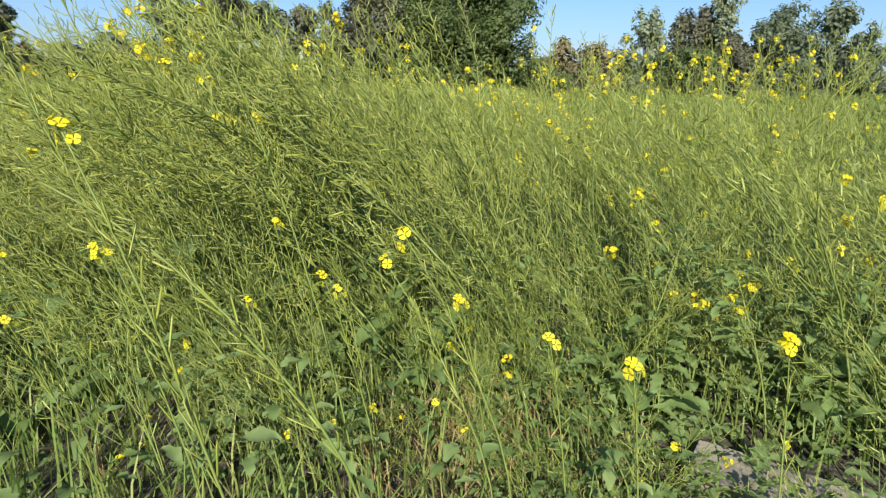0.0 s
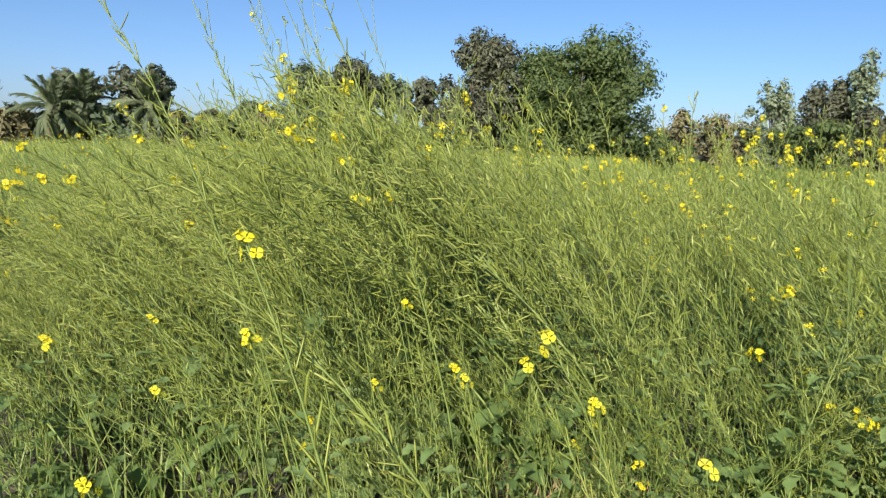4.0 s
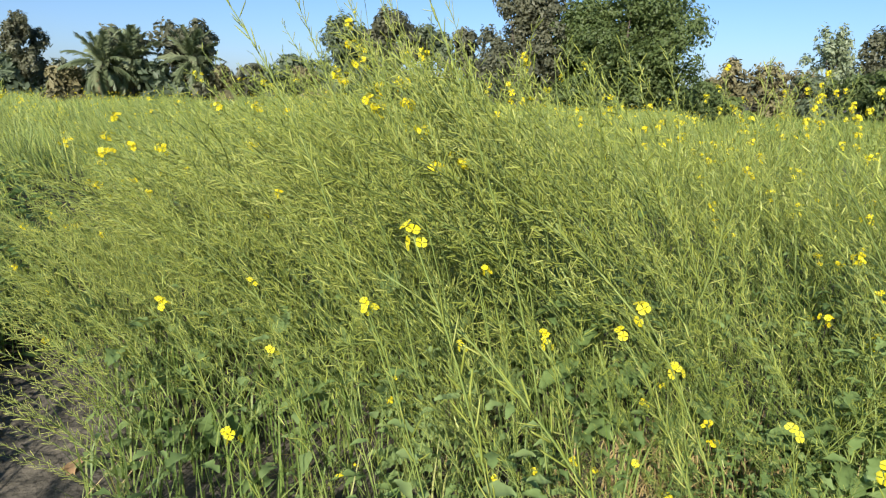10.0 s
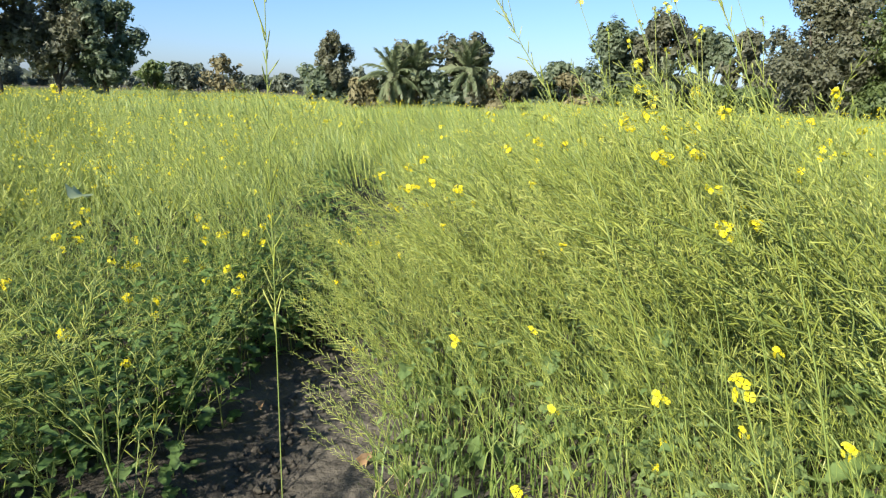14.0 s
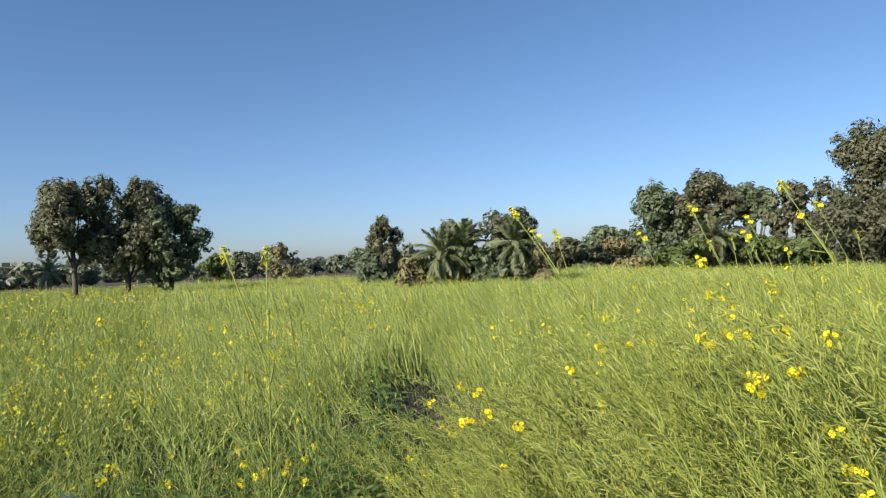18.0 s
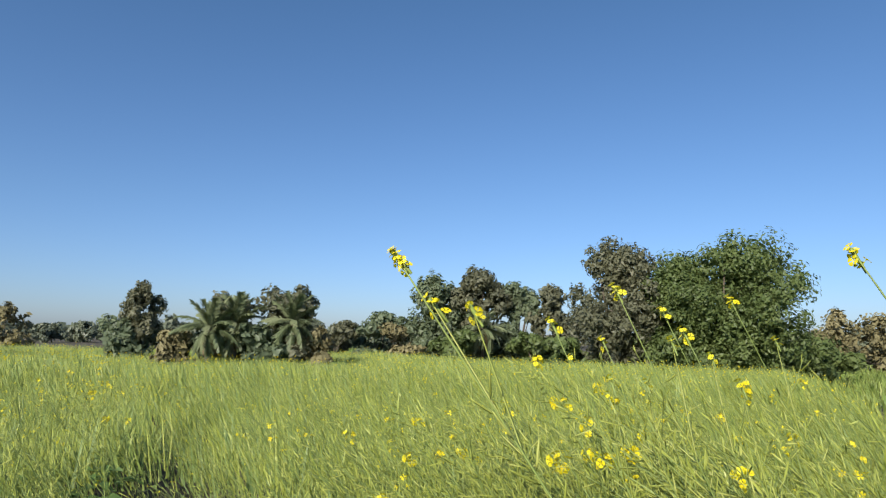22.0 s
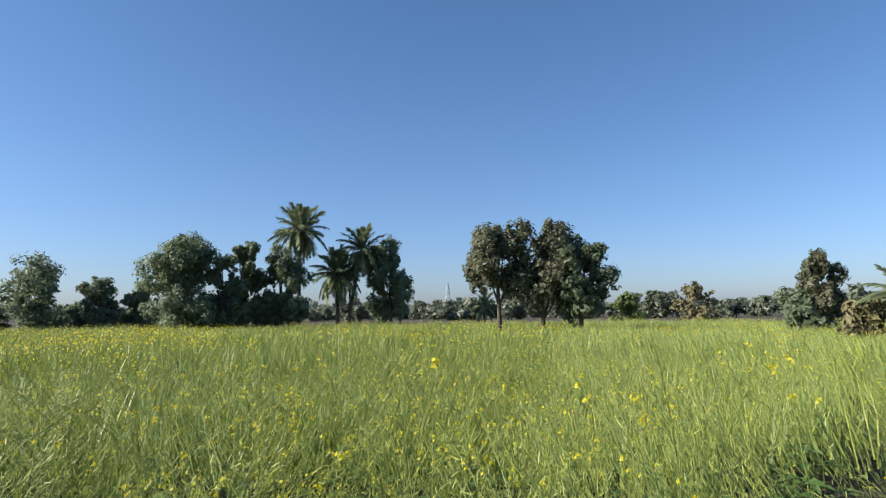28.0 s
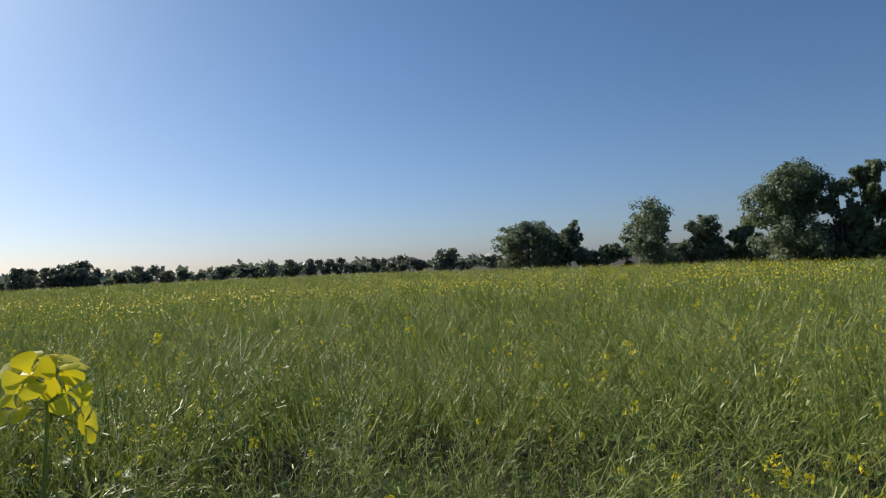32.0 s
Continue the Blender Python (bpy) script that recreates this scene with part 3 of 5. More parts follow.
# broad-leaved plants beside the clearing
LEAFY = []
for k in range(3):
    LEAFY.append(plant_thing("leafy_mustard", "broad-leaved green mustard plant", "leafy mustard beside the clearing", mustard(350 + k, 0.9, 0.3, 5, 0.2, 26, True, 0.022, 1.12)))
poses = []
for i in range(36):
    az, rad = radians(rs.uniform(15, 44)), rs.uniform(2.3, 3.9)
    poses.append(pose(rad * math.sin(az), rad * math.cos(az), -0.02, 0, 0, rs.uniform(0, 360)) @ Matrix.Scale(rs.uniform(0.7, 1.15) * min(1, 0.3 + 0.3 * rad), 4))
for i in range(4):
    az, rad = radians(rs.uniform(-30, -8)), rs.uniform(1.7, 2.5)
    poses.append(pose(rad * math.sin(az), rad * math.cos(az), -0.02, 0, 0, rs.uniform(0, 360)) @ Matrix.Scale(rs.uniform(0.45, 0.6), 4))
for i in range(3, len(poses)):
    copy_thing(LEAFY[i % 3], poses[i])
for ob, m in zip(LEAFY, poses):
    ob.matrix_basis = m

# broad-leaved plants west of the furrow, shade put into their darker leaf colour
LUSH = []
for k in range(3):
    LUSH.append(plant_thing("leafy_mustard", "broad-leaved mustard plant, leaves coloured dark green for shade", "leafy mustard beside the furrow", mustard(355 + k, 0.9, 0.3, 4, 0.15, 20, True, 0.04, 1.12), DARKLEAF))
poses = []
for i in range(36):
    t = (i % 18) / 17
    poses.append(pose(-2.62 - 1.15 * t + rs.uniform(-0.6, 0.12), 0.7 + 1.75 * t, -0.02, 0, 0, rs.uniform(0, 360)) @ Matrix.Scale(rs.uniform(0.75, 1.05), 4))
for i in range(3, len(poses)):
    copy_thing(LUSH[i % 3], poses[i])
for ob, m in zip(LUSH, poses):
    ob.matrix_basis = m

# ---- the crop further off, past counting ----
MID = [joined(mustard(400 + k, 1.0, (0.65, 0.8, 1.05, 0.75)[k % 4], 7, (0.0, 0.04, 0.25, 0.4, 0.0, 0.55, 0.0, 0.3)[k], 2, False, 0.024)) for k in range(8)]
THIN = [joined(mustard(400 + k, 1.0, (0.65, 0.8, 1.05, 0.75)[k % 4], 7, (0.0, 0.04, 0.25, 0.4, 0.0, 0.55, 0.0, 0.3)[k], 2, False, 0.031)) for k in range(8)]
OUTER = [joined(mustard(500 + k, 1.0, (0.8, 0.9, 1.1, 0.8)[k % 4], 4, (0.0, 0.08, 0.25, 0.45, 0.0, 0.6)[k], 0, False, 0.043)) for k in range(6)]


def leafy_kind(seed, flowering):
    """A younger plant with more leaf and flower than pod."""
    v, f, idx = joined(mustard(seed, 1.0, 0.35, 6, flowering, 18, False, 0.029))
    # slot 4: leaves in the colour darkened for shade
    return v, f, np.where(idx == 3, 4, idx)


WEST = [leafy_kind(450 + k, (0.15, 0.3, 0.08, 0.4)[k]) for k in range(4)]


def west_side(p):
    az, rad = field_az(p)
    return (p[:, 0] < np.interp(p[:, 1], FURROW[:, 1], FURROW[:, 0])) & (az > -82) & (rad < 11)


def tuft(seed, flowers):
    """A coarse clump of crop tops for the far part of the field."""
    r = np.random.RandomState(seed)
    v, f, idx = [], [], []
    for k in range(34):
        b = r.randn(2) * 0.26
        top = np.array((b[0] - 0.1 - 0.4 * r.rand(), b[1] + 0.1 * r.randn(), 0.78 + 0.22 * r.rand()))
        a = r.rand() * 3.14
        w = np.array((np.cos(a), np.sin(a), 0)) * 0.019
        base = np.array((b[0], b[1], 0.2 + 0.25 * r.rand()))
        n = len(v)
        v += [base - w, base + w, top]
        f += [(n, n + 1, n + 2)]
        idx += [(1, 3, 1, 0)[k % 4]]
    for k in range(flowers):
        c = np.array((-0.3, 0, 0.95)) + r.randn(3) * (0.28, 0.28, 0.07)
        n = len(v)
        s = 0.024
        v += [c + (s, 0, 0), c + (-s, 0, -s * 0.3), c + (0, s * 0.4, s * 1.2), c + (0, -s, 0)]
        f += [(n, n + 1, n + 2), (n, n + 2, n + 3), (n + 1, n + 3, n + 2)]
        idx += [2, 2, 2]
    return np.array(v), np.array(f), np.array(idx)


TUFTS = [tuft(600 + k, (0, 2, 3, 0, 4, 2)[k]) for k in range(6)]


def pick(p, n, r, flower_kinds, plain):
    """More flowering plants towards the east strip and the far south-west."""
    az, rad = field_az(p)
    west = p[:, 0] < np.interp(p[:, 1], FURROW[:, 1], FURROW[:, 0])
    w = np.where(az > 8, 0.3, np.where(az < -95, np.where(rad > 9, 0.8, np.where(az < -122, 0.5, 0.25)), np.where(west & (rad < 14), 0.75, np.where(west, 0.3, np.where(az < -12, 0.24, 0.2)))))
    yes = r.rand(len(p)) < w
    return np.where(yes, np.array(flower_kinds)[r.randint(len(flower_kinds), size=len(p))], np.array(plain)[r.randint(len(plain), size=len(p))])


r2 = np.random.RandomState(21)
sets = []
p = lattice(-11, 9, -10, 11, 0.31, r2)
p = p[in_crop(p) & ~clearing(p)]
d = from_line(p, STANCE)
p = p[(d > from_line(first, STANCE).max() - 0.05) & (d < 7.5 + 2.0 * r2.randn(len(p)))]
kinds = pick(p, 8, r2, [2, 3, 5, 7], [0, 1, 4, 6])
d = from_line(p, STANCE)
kinds = np.where(d > 4.8, kinds + 12, kinds)
kinds = np.where(west_side(p) & (r2.rand(len(p)) < 0.65), 8 + r2.randint(4, size=len(p)), kinds)
sets.append((MID + WEST + THIN, p, kinds))
p = lattice(-22, 12, -22, 22, 0.41, r2)
p = p[in_crop(p)]
d = from_line(p, STANCE)
p = p[(d > 7.5 + 2.0 * r2.randn(len(p))) & (d < 18 + 2.5 * r2.randn(len(p)))]
sets.append((OUTER, p, pick(p, 6, r2, [2, 3, 5], [0, 1, 4])))
for gap, near_by, far_off in ((0.44, 18, 32), (0.66, 32, 50), (1.25, 50, 140)):
    p = lattice(-132, 6, -132, 48, gap, r2)
    p = p[in_crop(p)]
    d = from_line(p, STANCE)
    p = p[(d > near_by + 2.0 * r2.randn(len(p))) & (d < far_off)]
    sets.append((TUFTS, p, pick(p, 6, r2, [1, 2, 4], [0, 3])))
p = lattice(-15, 9, -14, 14, 0.42, r2)
p = p[in_crop(p) & ~clearing(p)]
d = from_line(p, STANCE)
near_p, p = p[(d > 1.5) & (d < 7.5)], p[(d > 7.5 + 2.0 * r2.randn(len(p))) & (d < 14) & (r2.rand(len(p)) < 0.7)]
sets.append((OUTER, p, np.array([0, 4])[r2.randint(2, size=len(p))]))
sets.append((OUTER, near_p, np.array([0, 4])[r2.randint(2, size=len(near_p))]))
p = lattice(-2.6, 1.0, 1.2, 3.5, 0.25, r2)
az, rad = field_az(p)
p = p[(az > -40) & (az < 22) & (rad > 1.7) & (rad < 3.3) & in_crop(p) & (~clearing(p) | (rad > 2.0)) & (from_line(p, LATER) > 0.7)]
sets.append((MID, p, np.array([0, 1, 4, 6])[r2.randint(4, size=len(p))]))
p = lattice(-24, 12, -24, 22, 0.41, r2)
p = p[in_crop(p) & ~clearing(p)]
d = from_line(p, STANCE)
p = p[(d > 6.0) & (d < 20) & (from_line(p, FURROW) > np.where(d < 7.5, 0.95, 0.1))]
under = (TUFTS, p, np.array([0, 3])[r2.randint(2, size=len(p))])
p = lattice(-1.6, 2.6, 0.8, 3.2, 0.2, r2)
az, rad = field_az(p)
p = p[(az > -42) & (az < 46) & (rad > 1.3) & (rad < 2.8) & (from_line(p, KERB) > 0.25) & (from_line(p, STANCE) > 1.1)]
sets.append((MID, p, np.array([0, 1, 4, 6])[r2.randint(4, size=len(p))]))
sets.append(under)
V, F, I, n = [], [], [], 0
for j, (kinds, p, picks) in enumerate(sets):
    size = crop_height(p) * (0.9 + 0.2 * r2.rand(len(p)))
    if j == 0:
        size = size * (0.88 + 0.24 * r2.rand(len(p))) * np.where(field_az(p)[0] < -85, r2.uniform(0.82, 1.2, len(p)), 1)
    if j == 1:
        size = size * 0.95
    if j == 4:
        size = size * 1.05
    if j == 7:
        size = r2.uniform(0.5, 0.85, len(p))
    elif j == 8:
        size = (0.22 + 0.16 * np.hypot(p[:, 0], p[:, 1])) * r2.uniform(0.7, 1.15, len(p))
    elif j == 9:
        size = size * r2.uniform(0.58, 0.86, len(p))
    elif j > 4:
        size = size * (0.4 + 0.2 * r2.rand(len(p)))
    v, f, idx = sow(kinds, picks, np.column_stack([p, np.full(len(p), -0.02)]), np.where(field_az(p)[0] < -66, r2.uniform(-3.1, 3.1, len(p)), r2.normal(0, 0.5, len(p))), size)
    V.append(v), F.append(f + n), I.append(idx)
    n += len(v)
crop = np_mesh("mustard_crop", np.concatenate(V), np.concatenate(F), CROP_MATS, np.concatenate(I))
tagged(new("mustard_crop", crop), "dense field of mustard, wind-bent, in green pod with scattered yellow flowers", "mustard field", "", "stuff")

# tall flowering stems that stand above the rest in the east strip and here and there
def tall_stem(seed, lean, height):
    return mustard(seed, height, lean, 5, 0.45, 1, True, 0.018, petal=0.0075)


TALL = []
for k in range(5):
    parts = tall_stem(700 + k, (0.25, 0.35, 0.15, 0.45, 0.6)[k], 1.0)
    ob = plant_thing("flowering_mustard", "tall slender mustard stem topped with bright yellow flowers", "tall flowering mustard", parts)
    TALL.append(ob)
tall_at = []
for i in range(66):
    az, rad = radians(rs.uniform(6, 36)), rs.uniform(3.4, 8.0)
    tall_at.append((rad * math.sin(az), rad * math.cos(az), rs.uniform(0.98, 1.42) + 0.06 * rad))
for i in range(12):
    az, rad = radians(rs.uniform(-150, 8)), rs.uniform(3.2, 9.0)
    tall_at.append((-0.6 + rad * math.sin(az), 0.5 + rad * math.cos(az), rs.uniform(1.35, 1.75)))
for i in range(12):
    az, rad = radians(rs.uniform(-152, -62)), rs.uniform(2.4, 5.5)
    tall_at.append((-1.5 + rad * math.sin(az), 0.8 + rad * math.cos(az), rs.uniform(1.08, 1.32)))
for i in range(6):
    az, rad = radians(rs.uniform(-28, 4)), rs.uniform(3.0, 4.8)
    tall_at.append((rad * math.sin(az), rad * math.cos(az), rs.uniform(1.6, 1.95)))
poses = [pose(x, y, -0.02, 0, 0, rs.uniform(-40, 40)) @ Matrix.Scale(h, 4) for x, y, h in tall_at]
for i in range(len(TALL), len(poses)):
    copy_thing(TALL[i % 5], poses[i])
for ob, m in zip(TALL, poses):
    ob.matrix_basis = m


def single_stem(path, heads, label, pod_from=0.35, open_by=0.85, thick=0.0032):
    """One flowering stem along a given line with flower heads at its tip and side shoots."""
    r = np.random.RandomState(len(path) * 31 + len(heads))
    ob = thing("flowering_mustard", label, "mustard plant", "tall flowering mustard")
    path = np.array(path, float)
    stem, pods = Heap(), Heap()
    t = np.linspace(0, 1, len(path))
    fine_t = np.linspace(0, 1, 14)
    fp = np.stack([np.interp(fine_t, t, path[:, k]) for k in range(3)], 1)
    fp[1:-1] = (fp[:-2] + 2 * fp[1:-1] + fp[2:]) / 4
    stem.add(*tube(fp, np.linspace(thick, 0.001, 14), 5))
    pods_along(fp[int(pod_from * 13):12], r, pods, 0.016, 0.05, 25, True)
    part("stem", np_mesh("stem", *stem.arrays(), [STEM], None, True), ob)
    for at, axis, size, count in heads:
        h = Heap()
        at = np.array(at, float)
        j = int(np.argmin(np.linalg.norm(fp - at, axis=1)))
        if np.linalg.norm(fp[j] - at) > 0.02:
            pods.add(*tube([fp[max(0, j - 2)], at], [0.0016, 0.001], 3))
        head = part("flower_head", np_mesh("flower_head", *tube([at - unit(axis) * 0.03, at + unit(axis) * 0.004], [0.0016, 0.003], 6), [STEM]), ob)
        for n in range(count):
            h = Heap()
            a, k = n * 2.4 + r.rand() * 0.9, radians(12 + 85 * n / count + r.randn() * 9)
            ax = unit(axis)
            e1 = unit(np.cross(ax, (0.25, 0.3, 0.9)))
            e2 = np.cross(ax, e1)
            d = np.cos(k) * ax + np.sin(k) * (np.cos(a) * e1 + np.sin(a) * e2)
            c = at - ax * 0.025 * n / count + d * size * (open_by + 0.55 * r.rand())
            blossom(c, unit(d + 0.3 * ax + r.randn(3) * 0.25), r, h, size * (0.95 + 0.3 * r.rand()), True)
            pods.add(*tube([at - ax * 0.03 * n / count, c], [0.0007, 0.0007], 3))
            part("flower", np_mesh("flower", *h.arrays(), [PETAL]), head)
    tagged(part("seed_head", np_mesh("seed_head", *pods.arrays(), [POD]), ob), kind="stuff")
    return ob


single_stem([(-0.52, 1.36, 0.0), (-0.72, 1.36, 0.8), (-0.98, 1.34, 1.48), (-1.21, 1.31, 1.82), (-1.352, 1.268, 2.036)],
            [((-1.352, 1.268, 2.036), (-0.5, -0.2, 0.6), 0.0046, 14), ((-1.32, 1.30, 1.985), (-0.4, -0.4, 0.6), 0.0055, 5), ((-1.29, 1.35, 1.98), (-0.5, 0.3, 0.6), 0.0055, 5)],
            "tall wind-bent mustard stem with pale yellow flower heads", thick=0.0022)
single_stem([(-0.25, 1.62, 0.0), (-0.38, 1.60, 0.8), (-0.6, 1.58, 1.5), (-0.76, 1.56, 1.86), (-0.87, 1.55, 2.06)],
            [((-0.87, 1.55, 2.06), (-0.4, -0.2, 0.7), 0.0058, 6), ((-0.83, 1.53, 1.99), (-0.4, -0.4, 0.6), 0.0055, 4)],
            "tall slender mustard stem with small pale flower heads")
single_stem([(-1.90, -0.30, 0.0), (-1.90, -0.28, 0.9), (-1.915, -0.22, 1.52), (-1.926, -0.184, 1.815)],
            [((-1.926, -0.184, 1.815), (0.2, 0.6, 0.7), 0.0105, 8), ((-1.99, -0.27, 1.62), (0.1, 0.5, 0.8), 0.0105, 4)],
            "mustard stem with a large bright yellow flower cluster", 0.8, 1.5)

single_stem([(-1.35, 0.63, -0.02), (-1.35, 0.63, 0.9), (-1.36, 0.635, 1.55), (-1.385, 0.657, 1.958)],
            [((-1.385, 0.657, 1.958), (-0.2, 0.1, 0.9), 0.0048, 9), ((-1.407, 0.597, 1.959), (-0.2, -0.2, 0.9), 0.0048, 8), ((-1.375, 0.65, 1.86), (-0.3, 0.2, 0.8), 0.0045, 4)],
            "upright mustard stem with two yellow flower heads beside the path", 0.5, thick=0.0016)

# slender podded stems that rise above the tall stand east of the path
for x, y, z, size, count in ((-1.30, 1.81, 1.98, 0.006, 5), (-1.20, 1.93, 2.05, 0.0075, 6), (-1.13, 2.2, 2.02, 0.007, 5), (-1.08, 2.0, 1.97, 0.0065, 6), (-1.28, 2.3, 1.95, 0.007, 4), (-0.98, 2.4, 2.06, 0.0075, 6), (-1.4, 2.5, 1.9, 0.007, 4)):
    single_stem([(x + 0.62, y + 0.03, -0.02), (x + 0.45, y + 0.02, 0.45 * z), (x + 0.2, y + 0.01, 0.78 * z), (x, y, z)],
                [((x, y, z), (-0.4, -0.1, 0.8), size, count), ((x + 0.1, y + 0.03, z - 0.1), (-0.3, 0.2, 0.8), size * 0.9, 3)],
                "slender wind-bent mustard stem with pods and small flower heads", 0.4, thick=0.0026)

# a stout podded stem that arches close in front of the first standpoint
single_stem([(0.02, 0.83, -0.02), (-0.08, 0.81, 0.55), (-0.16, 0.79, 0.86), (-0.30, 0.78, 1.05), (-0.42, 0.77, 1.17), (-0.52, 0.76, 1.23)], [],
            "stout grey-green mustard stem arching in the wind", 0.45)

# single flower heads that stand out beside the clearing
for x, y, z, size, count, dx in ((-0.46, 0.72, 1.30, 0.0085, 5, 0.25), (-0.12, 1.30, 1.04, 0.012, 4, 0.3), (-0.16, 1.30, 0.98, 0.010, 3, 0.3), (0.0, 1.62, 0.78, 0.012, 6, 0.1), (0.19, 1.25, 0.83, 0.0105, 2, 0.08),
                                 (0.36, 1.22, 0.79, 0.0125, 6, 0.06), (0.64, 1.17, 0.88, 0.0105, 9, 0.05), (0.25, 1.0, 0.60, 0.0125, 6, 0.08), (-0.70, 1.16, 1.03, 0.0105, 6, 0.2), (-0.34, 1.5, 0.88, 0.0095, 4, 0.15),
                                 (-0.95, 1.0, 0.76, 0.011, 5, 0.2), (-0.36, 1.78, 0.75, 0.010, 5, 0.12), (-0.62, 1.75, 0.72, 0.0095, 5, 0.15), (-1.05, 1.35, 0.80, 0.0095, 6, 0.2), (-1.35, 1.75, 0.85, 0.0095, 6, 0.2),
                                 (-1.55, 1.55, 0.82, 0.011, 8, 0.25), (-0.6, 2.0, 0.9, 0.0105, 6, 0.15)):
    single_stem([(x + dx, y, -0.02), (x + dx * 0.8, y, z * 0.5), (x + dx * 0.3, y, z * 0.85), (x, y, z)], [((x, y, z), (-0.3, -0.35, 0.8), size * (0.85 if x < -0.5 else 1.0), count)],
                "slender mustard stem carrying one yellow flower head", 0.5)

# ---- weeds, grass and straw under the crop ----
def blades(p, h, r, heap, width=0.004, bend=0.5):
    n = len(p)
    a = r.rand(n) * 6.28
    d = np.stack([np.cos(a), np.sin(a), 0 * a], 1)
    s = np.stack([-np.sin(a), np.cos(a), 0 * a], 1)
    base = np.column_stack([p, np.full(n, -0.02)])
    hh = (h * (0.5 + r.rand(n)))[:, None]
    up = np.array((0, 0, 1.0))
    b = bend * (0.3 + r.rand(n))[:, None]
    m1 = base + up * hh * 0.55 + d * hh * b * 0.25
    tip = base + up * hh * (1.0 - 0.25 * b) + d * hh * b
    w = s * width
    v = np.stack([base - w, base + w, m1 + w * 0.8, m1 - w * 0.8, tip], 1).reshape(-1, 3)
    f = np.array([(0, 1, 2), (0, 2, 3), (3, 2, 4)])
    heap.add(v, (f[None] + np.arange(n)[:, None, None] * 5).reshape(-1, 3))


r3 = np.random.RandomState(33)
p = lattice(-8, 6, -6, 7.5, 0.075, r3)
az, rad = field_az(p)
ok = (az > -182) & (az < 60) & (from_line(p, STANCE) < 4.6 + 1.6 * r3.rand(len(p))) & ((rad > 4.2) | (from_line(p, FURROW) > 0.40 + 0.15 * r3.rand(len(p))) & (from_line(p - (0.2, 0), FURROW) > 0.34)) & (from_line(p, KERB) > 0.2)
p = p[ok]
p = p[(field_az(p)[0] > -62) | (r3.rand(len(p)) < 0.8)]
green, straw, weeds = Heap(), Heap(), Heap()
bank = (p[:, 0] < np.interp(p[:, 1], FURROW[:, 1], FURROW[:, 0])) & (from_line(p, FURROW) < 1.6) & (p[:, 1] > 0.5) & (np.hypot(p[:, 0], p[:, 1]) < 5)
# bank weeds take DARKLEAF too, its shade part of the colour
lush_weeds = Heap()
for x, y in p[bank]:
    for i in range(3):
        k = r3.rand() * 6.28
        ln = 0.03 + 0.05 * r3.rand()
        broad_leaf(np.array((x + 0.04 * r3.randn(), y + 0.04 * r3.randn(), 0.65 * r3.rand())), (math.cos(k), math.sin(k), 0.5 * r3.rand()), r3, lush_weeds, ln, ln * 0.45, 4)
p = p[~bank | (r3.rand(len(p)) < 0.25)]
g = np.concatenate([p, p[~clearing(p) & (r3.rand(len(p)) < 0.85)]])
blades(g + r3.randn(len(g), 2) * 0.04, np.full(len(g), 0.36), r3, green)
az, rad = field_az(p)
dry = p[(np.hypot(p[:, 0] - 0.15, p[:, 1] - 2.0) < 0.5) | (r3.rand(len(p)) < 0.05)]
blades(np.repeat(dry, 5, 0) + r3.randn(len(dry) * 5, 2) * 0.05, np.full(len(dry) * 5, 0.2), r3, straw, 0.003, 1.0)
wp = p[r3.rand(len(p)) < np.where(clearing(p) | (az > 8), 0.95, np.where(from_line(p, STANCE) < 1.6, 0.6, 0.3))]
for x, y in wp:
    k = r3.rand() * 6.28
    z = r3.rand() ** 1.2 * (0.5 if clearing(np.array([(x, y)]))[0] else 0.7)
    ln = 0.03 + 0.045 * r3.rand()
    broad_leaf(np.array((x, y, z)), (math.cos(k), math.sin(k), 0.5 * r3.rand()), r3, weeds, ln, ln * 0.42, 5)
n = 5200
a, q = np.radians(r3.uniform(2, 52, n)), r3.uniform(1.1, 3.0, n)
wx, wy = q * np.sin(a), q * np.cos(a)
on_kerb = from_line(np.column_stack([wx, wy]), KERB) < 0.17
for x, y, skip in zip(wx, wy, on_kerb):
    if skip:
        continue
    k = r3.rand() * 6.28
    ln = 0.018 + 0.03 * r3.rand() ** 2
    broad_leaf(np.array((x, y, 0.02 + r3.rand() ** 2 * 0.28)), (math.cos(k), math.sin(k), 0.6 * r3.rand()), r3, weeds, ln, ln * 0.55, 3)
tagged(new("weeds", np_mesh("weeds", *lush_weeds.arrays(), [DARKLEAF])), "dark green weed leaves on the bank of the furrow", "weeds", "", "stuff")
tagged(new("grass", np_mesh("grass", *green.arrays(), [GRASS])), "green grass blades among the mustard stems", "grass", "", "stuff")
tagged(new("straw", np_mesh("straw", *straw.arrays(), [STRAW])), "dry reddish straw and withered grass", "dry grass", "", "stuff")
tagged(new("weeds", np_mesh("weeds", *weeds.arrays(), [LEAF])), "broad green weed leaves under the crop", "weeds", "", "stuff")

# clods and litter in the furrow
clods = Heap()
